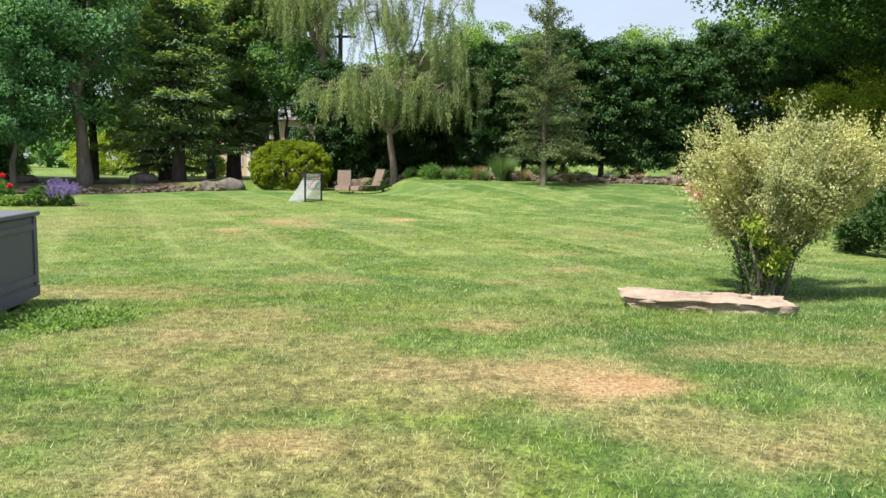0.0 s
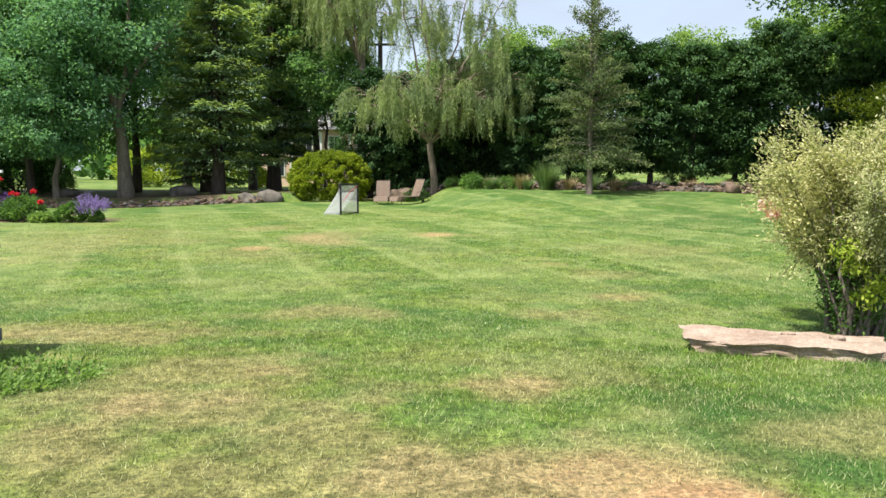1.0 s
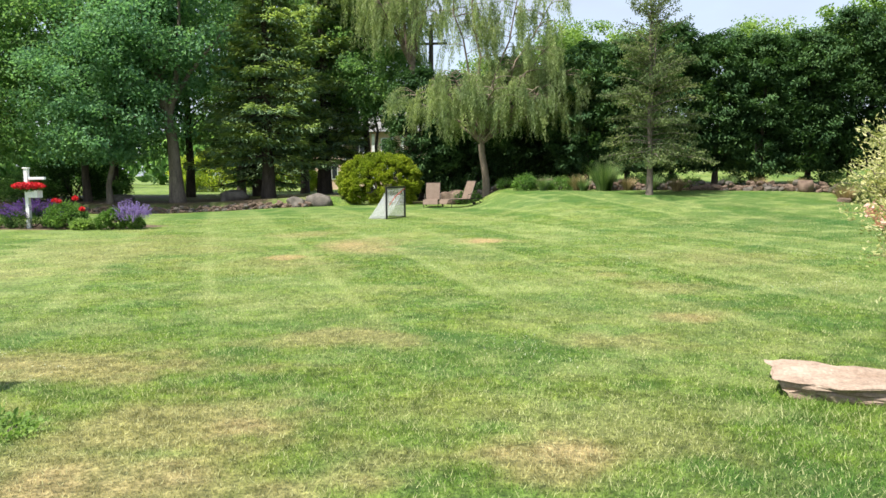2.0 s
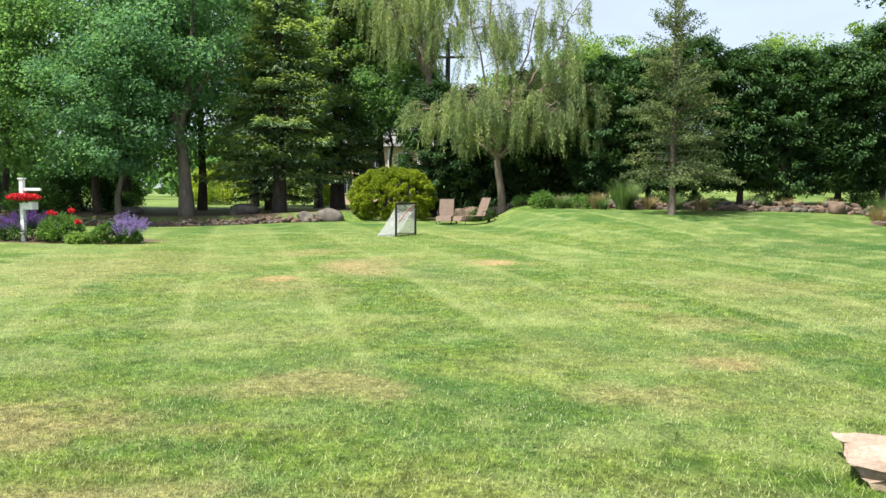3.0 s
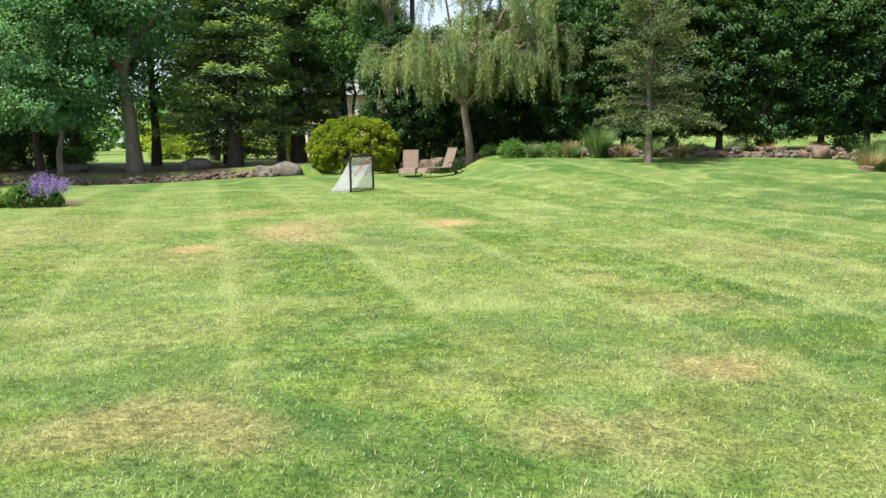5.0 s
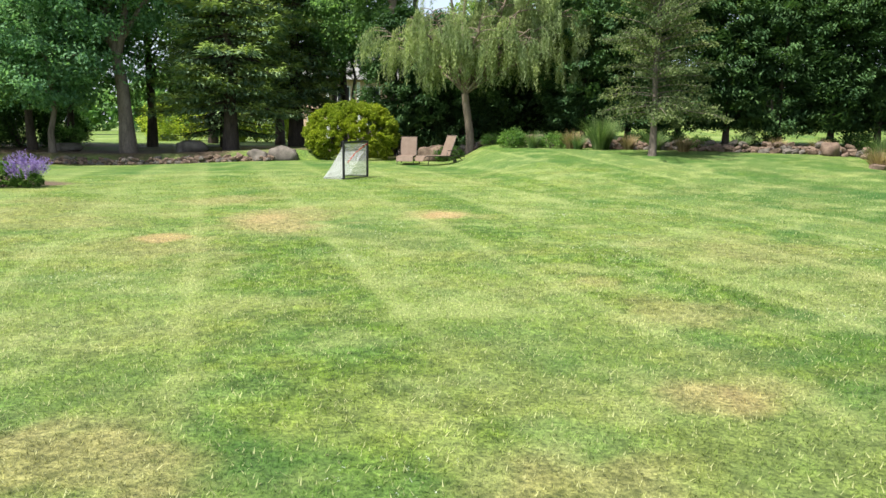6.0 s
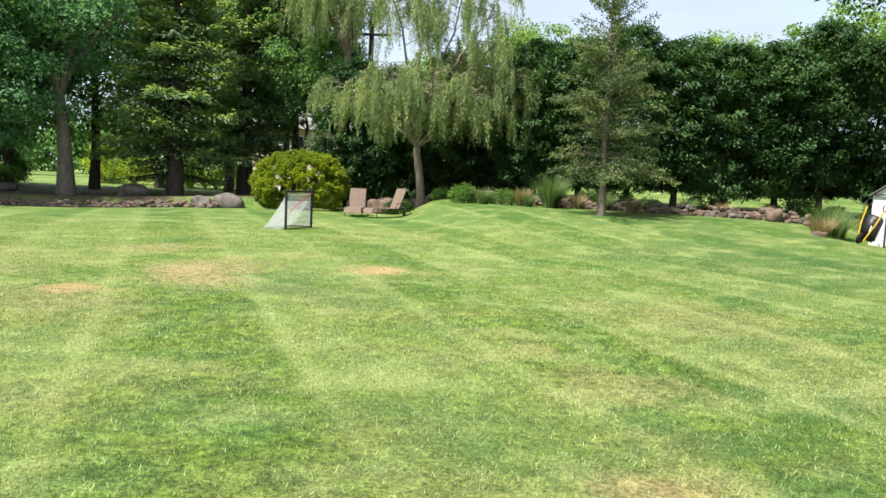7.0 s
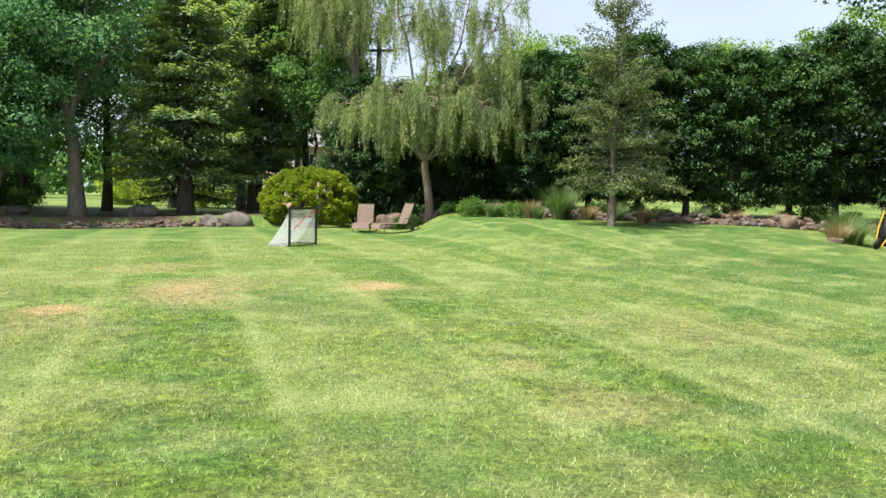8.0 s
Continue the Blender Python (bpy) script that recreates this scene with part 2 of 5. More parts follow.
def box(bm, x0, x1, y0, y1, z0, z1, bevel=0.0):
    r = bmesh.ops.create_cube(bm, size=1.0)
    bmesh.ops.scale(bm, vec=(x1 - x0, y1 - y0, z1 - z0), verts=r["verts"])
    bmesh.ops.translate(bm, vec=((x0 + x1) / 2, (y0 + y1) / 2, (z0 + z1) / 2), verts=r["verts"])
    if bevel:
        es = list({e for v in r["verts"] for e in v.link_edges})
        bmesh.ops.bevel(bm, geom=es, offset=bevel, segments=2, affect='EDGES', profile=0.5)
    return bm


def boxed(x0, x1, y0, y1, z0, z1, bevel=0.0):
    return box(bmesh.new(), x0, x1, y0, y1, z0, z1, bevel)


def tube(points, radii, sides=7):
    """Corners and quads of a tapered tube along points."""
    p = np.asarray(points, float)
    r = np.broadcast_to(np.asarray(radii, float), (len(p),))
    d = np.gradient(p, axis=0)
    d /= np.linalg.norm(d, axis=1, keepdims=True) + 1e-9
    up = np.where(np.abs(d[:, 2:3]) > 0.9, np.array([[1.0, 0, 0]]), np.array([[0, 0, 1.0]]))
    a = np.cross(d, up)
    a /= np.linalg.norm(a, axis=1, keepdims=True) + 1e-9
    b = np.cross(d, a)
    t = np.linspace(0, 2 * np.pi, sides, endpoint=False)
    v = p[:, None] + r[:, None, None] * (np.cos(t)[None, :, None] * a[:, None] + np.sin(t)[None, :, None] * b[:, None])
    i = np.arange(len(p) - 1)[:, None] * sides
    j = np.arange(sides)[None]
    k = (j + 1) % sides
    f = np.stack([i + j, i + k, i + sides + k, i + sides + j], -1).reshape(-1, 4)
    return v.reshape(-1, 3), f


class Pile:
    """Gathers tubes into one mesh."""
    def __init__(self):
        self.v, self.f, self.n = [], [], 0

    def add(self, v, f):
        self.v.append(v)
        self.f.append(np.asarray(f) + self.n)
        self.n += len(v)

    def tube(self, points, radii, sides=7):
        self.add(*tube(points, radii, sides))

    def mesh(self, name):
        return mesh_np(name, np.concatenate(self.v), np.concatenate(self.f))


def rods(paths, radius, sides=6):
    """One mesh of round rods along the given paths."""
    p = Pile()
    for q in paths:
        p.tube(q, radius, sides)
    return p.mesh("rods")


def leaves(c, along, length, width, fold=0.25, rng=RNG, flat=0.0):
    """A folded, pointed leaf at every centre c, growing along the given direction; corners and triangles."""
    n = len(c)
    d = along / (np.linalg.norm(along, axis=1, keepdims=True) + 1e-9)
    s = np.cross(d, rng.normal(size=(n, 3)) * (1 - flat) + np.array([0, 0, 2.2 * flat]))
    s /= np.linalg.norm(s, axis=1, keepdims=True) + 1e-9
    nn = np.cross(s, d)
    L = np.broadcast_to(np.asarray(length, float), (n,))[:, None] * rng.uniform(0.65, 1.3, (n, 1))
    W = np.broadcast_to(np.asarray(width, float), (n,))[:, None] * rng.uniform(0.7, 1.25, (n, 1)) * 0.5
    base, tip = c - d * L * 0.5, c + d * L * 0.5
    mid = c - d * L * 0.08 + nn * W * fold * 2
    v = np.stack([base, mid + s * W, tip, mid - s * W], 1).reshape(-1, 3)
    i = np.arange(n)[:, None] * 4
    f = np.concatenate([i + np.array([[0, 2, 1]]), i + np.array([[0, 3, 2]])], 1).reshape(-1, 3)
    return v, f


def leaf_mesh(name, *sets):
    v, f, n = [], [], 0
    for a, b in sets:
        v.append(a)
        f.append(b + n)
        n += len(a)
    return mesh_np(name, np.concatenate(v), np.concatenate(f))


def ball(rng, n, power=0.5):
    """n points in a unit ball, denser towards its skin for a small power."""
    d = rng.normal(size=(n, 3))
    d /= np.linalg.norm(d, axis=1, keepdims=True)
    return d * rng.uniform(0, 1, (n, 1)) ** power


def lattice(x, y, seed=0):
    """Smooth value noise on the plane, 0 to 1."""
    t = np.random.default_rng(seed).uniform(0, 1, (256, 256))
    xi, yi = np.floor(x).astype(int), np.floor(y).astype(int)
    fx, fy = x - xi, y - yi
    fx, fy = fx * fx * (3 - 2 * fx), fy * fy * (3 - 2 * fy)
    g = lambda i, j: t[(xi + i) % 256, (yi + j) % 256]
    return (g(0, 0) * (1 - fx) + g(1, 0) * fx) * (1 - fy) + (g(0, 1) * (1 - fx) + g(1, 1) * fx) * fy


def rough_noise(x, y, seed=0):
    return 0.5 * lattice(x, y, seed) + 0.3 * lattice(x * 2.1, y * 2.1, seed + 1) + 0.2 * lattice(x * 4.7, y * 4.7, seed + 2)


def smooth(a):
    a = np.clip(a, 0, 1)
    return a * a * (3 - 2 * a)


def ground_z(x, y):
    """The lie of the land: a low swell near the start, a slight dip, a bank that climbs to the back,
    a lawn that sinks towards the wood, the raised wood floor behind its wall and a field that rises past the hedge."""
    x, y = np.asarray(x, float), np.asarray(y, float)
    z = 0.24 * np.exp(-((y - 2.5) / 4.2) ** 2) * np.exp(-(x / 14) ** 2) - 0.09 * np.exp(-((y - 13.5) / 4.0) ** 2)
    s = smooth((x + 5.0) / 6.0)
    climb = smooth((y - 39 + 13 * s) / (4 + 10 * s)) * smooth((x + 4.1) / 2.4)
    hollow = smooth((x - 11.0) / 3.5) * (1 - smooth((y - 36.0) / 2.0))
    z = z + 0.77 * climb * (1 - 0.84 * hollow)
    z = z + 0.25 * smooth((y - 39.5) / 3) * smooth((x + 5) / 6)
    z = z + 1.0 * smooth((y - 43) / 24) * smooth((x + 2) / 6)
    z = z - 0.40 * smooth((-9 - x) / 12) * smooth((y - 24) / 14)
    z = z + 0.5 * smooth((y - 40.45 - 0.06 * (x + 20)) / 0.5) * smooth((-8.5 - x) / 3)
    z = z - 0.09 * np.exp(-(((x - 3) / 2.2) ** 2 + ((y - 8.3) / 1.8) ** 2))
    return z + 0.05 * (rough_noise(x * 0.35, y * 0.35, 5) - 0.5)


def gz(x, y):
    return float(ground_z(x, y))


# ---- lawn ----
# bare or straw patches: x, y, half-length, half-width, strength
SOIL_SPOTS = [(1.05, 4.4, 0.42, 0.28, 1.0), (0.75, 4.75, 0.4, 0.3, 0.45), (-0.75, 3.3, 0.3, 0.25, 0.5), (-1.2, 20.5, 0.4, 0.5, 0.6),
              (-4.95, 16.9, 0.33, 0.4, 0.55), (2.1, 11.4, 0.2, 0.25, 0.25), (1.35, 15.1, 0.25, 0.3, 0.2), (-4.2, 19.4, 0.3, 0.7, 0.25)]
STRAW_SPOTS = [(0.8, 4.6, 0.9, 0.7, 1.0), (1.3, 3.6, 0.6, 0.5, 0.8), (0.3, 6.4, 0.35, 0.5, 0.8), (-0.6, 4.4, 1.3, 1.0, 0.75), (-1.8, 5.5, 1.0, 0.9, 0.8),
               (-1.9, 6.8, 0.9, 0.7, 0.75), (-3.8, 8.3, 1.6, 0.5, 0.8), (-0.7, 3.0, 0.9, 0.7, 0.75), (-4.0, 19.0, 1.1, 1.6, 0.75), (-6.2, 22.0, 1.0, 1.0, 0.6),
               (2.1, 13.9, 0.7, 0.6, 0.5), (1.9, 11.5, 0.6, 0.5, 0.7), (-1.8, 9.8, 0.9, 0.6, 0.65), (-4.7, 16.2, 1.2, 1.2, 0.4), (1.0, 10.0, 0.7, 0.5, 0.45),
               (-1.2, 20.5, 0.8, 0.8, 0.55), (11.4, 25.4, 1.8, 0.3, 0.7), (3.4, 17.5, 1.6, 1.4, 0.3), (-9.0, 18.0, 2.5, 3.5, 0.4)]
# lush grass; broad spots at the right and back paint shade in
LUSH_SHADE_SPOTS = [(1.9, 5.4, 0.8, 1.0, 0.8), (-3.6, 6.2, 0.7, 0.6, 0.8), (-2.6, 18.8, 1.2, 1.0, 0.6), (1.4, 12.2, 1.2, 1.0, 0.45), (0.0, 9.3, 1.3, 0.8, 0.4),
              (-2.4, 11.0, 0.8, 0.8, 0.4), (3.0, 4.2, 0.9, 0.9, 0.5), (8.5, 27, 6, 8, 0.7), (4.2, 6.5, 1.8, 3.0, 0.5), (5.5, 12.5, 2.6, 4.5, 0.5), (-14, 33, 7, 6, 0.6), (1, 36, 8, 4, 0.7), (7, 34.5, 6, 4, 0.8), (-12, 37.5, 9, 2.5, 0.8)]


def spots(x, y, table, seed):
    n = rough_noise(x * 1.3, y * 1.3, seed) - 0.5
    n2 = rough_noise(x * 5, y * 5, seed + 9) - 0.5
    out = np.zeros_like(x)
    for cx, cy, a, b, s in table:
        d = np.sqrt(((x - cx) / a) ** 2 + ((y - cy) / b) ** 2)
        out = np.maximum(out, s * smooth((1.35 - d + 1.5 * n + 0.9 * n2) / 0.9))
    return out


def lawn_state(x, y):
    x, y = np.asarray(x, float), np.asarray(y, float)
    soil = spots(x, y, SOIL_SPOTS, 31)
    dry = spots(x, y, STRAW_SPOTS, 41)
    far = smooth((y - 30) / 6)
    dry = np.clip(0.85 * dry + 0.55 * smooth((rough_noise(x * 0.9, y * 0.9, 51) - 0.5) / 0.22) * (1 - far) * (0.28 + 0.72 * smooth((9 - y) / 4)), 0, 1)
    lush_shade = np.clip(spots(x, y, LUSH_SHADE_SPOTS, 61) + 0.5 * smooth((rough_noise(x * 0.8, y * 0.8, 71) - 0.56) / 0.2), 0, 1) * (1 - 0.6 * dry)
    u = (0.905 * x + 0.425 * y + 0.10 * (rough_noise(x * 0.8, y * 0.8, 81) - 0.5) - 1.27) / 1.95
    line = np.exp(-(((u + 0.5) % 1.0 - 0.5) / 0.05) ** 2)
    band = 0.5 + 0.5 * np.tanh(7 * np.sin(np.pi * u))
    worn = (0.45 + 0.55 * smooth((rough_noise(x * 0.5, y * 0.5, 91) - 0.3) / 0.35)) * smooth((y - 8) / 5)
    pale = np.clip((0.58 * line + 0.24 * band) * worn + 0.5 * smooth((rough_noise(x * 1.7, y * 1.7, 95) - 0.5) / 0.25), 0, 0.9)
    rim = np.interp(x, (-29, -12.3, -8, -5.6, -2, 1, 4, 7, 10, 13), (39.9, 40.9, 43.6, 43.0, 42.2, 40.7, 39.9, 39.3, 38.5, 37.7))
    beyond = smooth((y - rim - 0.2 * np.sin(x * 1.7)) / 0.6)
    litter = beyond * smooth((y - 60) / -6) * (0.35 + 0.65 * smooth((rough_noise(x * 0.3, y * 0.3, 97) - 0.3) / 0.3))
    litter = litter * (1 - smooth((y - 43.4) / 1.0) * smooth((x + 1) / 3))
    bed = smooth((1.15 - np.sqrt(((x + 16.0) / 3.8) ** 2 + ((y - 24.8) / 1.2) ** 2)) / 0.1)
    litter = np.maximum(litter, bed)
    return soil, dry, lush_shade, pale, litter


def give_state(me, x, y):
    for nm, val in zip(("soil", "dry", "lush_shade", "pale", "litter"), lawn_state(x, y)):
        me.attributes.new(nm, 'FLOAT', 'POINT').data.foreach_set("value", val.astype(np.float32))


gx = np.concatenate([[-3000, -1200, -500, -200, -120, -80], np.arange(-60, -18, 1.5), np.arange(-18, -7, 0.3), np.arange(-7, 7, 0.12), np.arange(7, 20, 0.3), np.arange(20, 60, 1.5), [80, 120, 200, 500, 1200, 3000]])
gy = np.concatenate([[-3000, -1200, -400, -120, -40, -15, -6], np.arange(-3, 20, 0.12), np.arange(20, 44, 0.3), np.arange(44, 80, 1.5), [90, 120, 200, 500, 1200, 3000]])
X, Y = np.meshgrid(gx, gy)
xs, ys = X.ravel(), Y.ravel()
gi = (np.arange(len(gy) - 1)[:, None] * len(gx) + np.arange(len(gx) - 1)[None]).ravel()
gme = mesh_np("ground", np.stack([xs, ys, ground_z(xs, ys)], 1), np.stack([gi, gi + 1, gi + len(gx) + 1, gi + len(gx)], 1))
give_state(gme, xs, ys)
ground = under("ground", gme, LAWN, smooth=True)
tagged(ground, "mown lawn with dry straw and bare soil patches", "lawn", kind="structure")


def grass_cover(count, x0, x1, y0, y1, tall, wide, seed):
    r = np.random.default_rng(seed)
    x, y = r.uniform(x0, x1, count), r.uniform(y0, y1, count)
    soil, dry, _, _, litter = lawn_state(x, y)
    fade = np.clip(np.minimum(x - x0, x1 - x) / (0.18 * (x1 - x0)), 0, 1) * np.clip((y1 - y) / (0.3 * (y1 - y0)), 0, 1)
    keep = (r.uniform(0, 1, count) > 0.75 * soil) & (litter < 0.3) & (r.uniform(0, 1, count) < fade)
    x, y, dry = x[keep], y[keep], dry[keep]
    n = len(x)
    h = tall * r.uniform(0.5, 1.25, n) * (1 - 0.35 * dry)
    a = r.uniform(0, 2 * np.pi, n)
    lean = r.uniform(0.3, 1.5, n) * h
    b = a + r.normal(1.57, 0.6, n)
    w = wide * r.uniform(0.6, 1.3, n) * 0.5
    z = ground_z(x, y)
    v = np.stack([np.stack([x - w * np.cos(b), y - w * np.sin(b), z - 0.004], 1), np.stack([x + w * np.cos(b), y + w * np.sin(b), z - 0.004], 1),
                  np.stack([x + lean * np.cos(a), y + lean * np.sin(a), z + h], 1)], 1).reshape(-1, 3)
    return v


def lawn_grass():
    v = np.concatenate([grass_cover(260000, -5.0, 5.5, 1.4, 10.0, 0.028, 0.0065, 11), grass_cover(260000, -8, 8, 6.0, 19.0, 0.028, 0.009, 12),
                        grass_cover(95000, -14, 13, 14.0, 34.0, 0.03, 0.016, 13), grass_cover(2600, 1.5, 4.4, 7.6, 8.45, 0.075, 0.007, 15)])
    me = mesh_np("lawn_grass", v, np.arange(len(v)).reshape(-1, 3))
    give_state(me, v[:, 0], v[:, 1])
    ob = under("lawn_grass", me, BLADES)
    return tagged(ob, "short mown green and straw-coloured grass blades", "grass", kind="stuff")


lawn_grass()


def clover_flowers():
    """Small white clover heads scattered in drifts."""
    r = np.random.default_rng(19)
    x, y = r.uniform(-5.5, 6.0, 9000), r.uniform(7.5, 24.0, 9000)
    keep = rough_noise(x * 0.5, y * 0.5, 23) > 0.68
    x, y = x[keep], y[keep]
    c = np.repeat(np.stack([x, y, ground_z(x, y) + r.uniform(0.015, 0.04, len(x))], 1), 5, 0) + r.normal(0, 0.005, (len(x) * 5, 3))
    ob = under("clover_flowers", leaf_mesh("clover_flowers", leaves(c, r.normal(size=c.shape) + np.array([0, 0, 0.8]), 0.007, 0.006, rng=r)), PETAL_WHITE)
    return tagged(ob, "tiny white clover heads scattered in the lawn", "flower", kind="stuff")


clover_flowers()

# ---- trees ----
def wobble(rng, p, amount):
    p = np.asarray(p, float)
    k = np.linspace(0, 1, len(p))[:, None]
    return p + rng.normal(0, amount, p.shape) * np.sin(np.pi * k) ** 0.5 * np.array([1, 1, 0.4])


def flare(n, r0, r1):
    k = np.linspace(0, 1, n)
    return r0 + (r1 - r0) * k + 0.35 * r0 * np.exp(-k * 14)


def broadleaf(name, m, seed, height, trunk_r, crown, leaf, material, bark, label, category="tree", fork=0.35, count=26000, clumps=150, group="", bare=0.16, clump=1.5, reach=0.9, stem=None, limbs=(), shift=(0, 0, 0)):
    """A broad-leaved tree. crown: half-widths in x, y and half-height; its top is at height."""
    rng = np.random.default_rng(seed)
    root = thing(name, m, label, category, group)
    wood = Pile()
    a, b, c = crown
    mid = height - c
    k = np.linspace(0, 1, 9)[:, None]
    lean = np.array([rng.normal(0, 0.3), rng.normal(0, 0.3), height * 0.86])
    axis = wobble(rng, k * lean, 0.12)
    if stem:
        axis = wobble(rng, stem, 0.03)
    axis[0] = (0, 0, -0.15)
    wood.tube(axis, flare(9, trunk_r, trunk_r * 0.18), 10)
    for r0, *path in limbs:
        wood.tube(path, np.linspace(r0, 0.04, len(path)), 8)
    cc = ball(rng, clumps, 0.42) * np.array([a, b, c]) * (reach + 0.25 * rng.random((clumps, 1))) + np.array([0, 0, mid])
    cc = cc[cc[:, 2] > height * bare] + np.array(shift)
    for q in cc[rng.permutation(len(cc))[:34]]:
        s = np.clip((q[2] - 0.35 * np.hypot(q[0], q[1])) / (height * 0.86), fork * 0.7, 0.95)
        o = np.array([np.interp(s, k[:, 0], axis[:, i]) for i in range(3)])
        t = np.linspace(0, 1, 6)[:, None]
        path = o + (q - o) * t + np.array([0, 0, 1.0]) * (np.sin(np.pi * t) * 0.12 * np.linalg.norm(q - o))
        wood.tube(wobble(rng, path, 0.08), np.linspace(trunk_r * 0.38 * (1.1 - s), 0.015, 6), 5)
    under("trunk", wood.mesh("trunk"), bark, root, smooth=True)
    per = max(1, count // len(cc))
    rad = 0.95 * (a * b * c / len(cc)) ** (1 / 3) * clump
    o = np.repeat(cc, per, 0) + ball(rng, per * len(cc), 0.6) * np.array([1.15, 1.15, 0.62]) * rad * np.repeat(rng.uniform(0.6, 1.25, (len(cc), 1)), per, 0)
    o = o[o[:, 2] > height * bare * 0.8]
    d = rng.normal(size=o.shape) + np.array([0, 0, -0.35]) + 0.5 * (o - np.array([0, 0, mid])) / max(a, c)
    under("crown", leaf_mesh("crown", leaves(o, d, leaf, leaf * 0.62, rng=rng, flat=0.45)), material, root)
    return root


def spruce(name, m, seed, height, radius, label, count=2600, bare=0.06, tips=True, group=""):
    """A spruce with drooping tiers of feathered branches."""
    rng = np.random.default_rng(seed)
    root = thing(name, m, label, "tree", group)
    wood, dark, tip = Pile(), [], []
    k = np.linspace(0, 1, 10)[:, None]
    wood.tube(wobble(rng, k * np.array([0, 0, height]) + np.array([0, 0, -0.1]), 0.05), flare(10, height * 0.021, 0.03), 10)
    z = height * bare
    while z < height * 0.985:
        s = z / height
        reach = radius * (1 - s) ** 0.75 * (0.62 + 0.38 * min(1, s / 0.12))
        n = max(4, int(9 * (1 - s) + 3))
        for j in range(n):
            if rng.random() < 0.12:
                continue
            a = rng.uniform(0, 2 * np.pi)
            L = reach * rng.uniform(0.55, 1.12) + 0.15
            t = np.linspace(0, 1, 7)[:, None]
            out = np.array([np.cos(a), np.sin(a), 0])
            side = np.array([-np.sin(a), np.cos(a), 0])
            path = np.array([0, 0, z]) + out * L * t + np.array([0, 0, 1.0]) * L * (0.10 * t - 0.42 * t ** 1.6 + 0.22 * t ** 4)
            wood.tube(path, np.linspace(0.03 + 0.012 * L, 0.006, 7), 4)
            q = int(count / 105 * L) + 12
            u = rng.uniform(0.03, 1.03, q) ** 0.8
            at = np.stack([np.interp(u, t[:, 0], path[:, i]) for i in range(3)], 1)
            sw = rng.normal(0, 1, q)
            spread = 0.36 * L * (1.1 - u) + 0.14
            c = at + side * (sw * spread)[:, None] - np.array([0, 0, 1.0]) * (rng.uniform(0, 0.22, q) + 0.14 * np.abs(sw) * spread)[:, None]
            d = out * 0.7 + side * (sw * 0.7)[:, None] + np.array([0, 0, -0.45]) + rng.normal(0, 0.3, (q, 3))
            dark.append((c, d))
            # pale young shoots, multiplied to paint sunlit tops onto the boughs
            if tips and rng.random() < 0.9:
                e = int(45 + 36 * L)
                u2 = rng.uniform(0.4, 1.05, e)
                at2 = np.stack([np.interp(u2, t[:, 0], path[:, i]) for i in range(3)], 1)
                sw2 = rng.normal(0, 0.7, e)
                tip.append((at2 + side * (sw2 * (0.30 * L * (1.15 - u2) + 0.1))[:, None] + np.array([0, 0, 1.0]) * (0.04 + rng.normal(0, 0.09, (e, 1))), out + side * (sw2 * 0.8)[:, None] + rng.normal(0, 0.25, (e, 3))))
        z += rng.uniform(0.26, 0.42) * (1 + 0.5 * (1 - s))
    under("trunk", wood.mesh("trunk"), BARK_DARK, root, smooth=True)
    c, d = np.concatenate([x[0] for x in dark]), np.concatenate([x[1] for x in dark])
    under("foliage", leaf_mesh("foliage", leaves(c, d, 0.34, 0.11, rng=rng, flat=0.6)), LEAF_SPRUCE, root)
    if tip:
        c, d = np.concatenate([x[0] for x in tip]), np.concatenate([x[1] for x in tip])
        under("new_growth", leaf_mesh("new_growth", leaves(c, d, 0.3, 0.11, rng=rng, flat=0.75)), LEAF_TIP, root, "pale yellow-green shoot tips, also standing in for sunlit boughs")
    return root


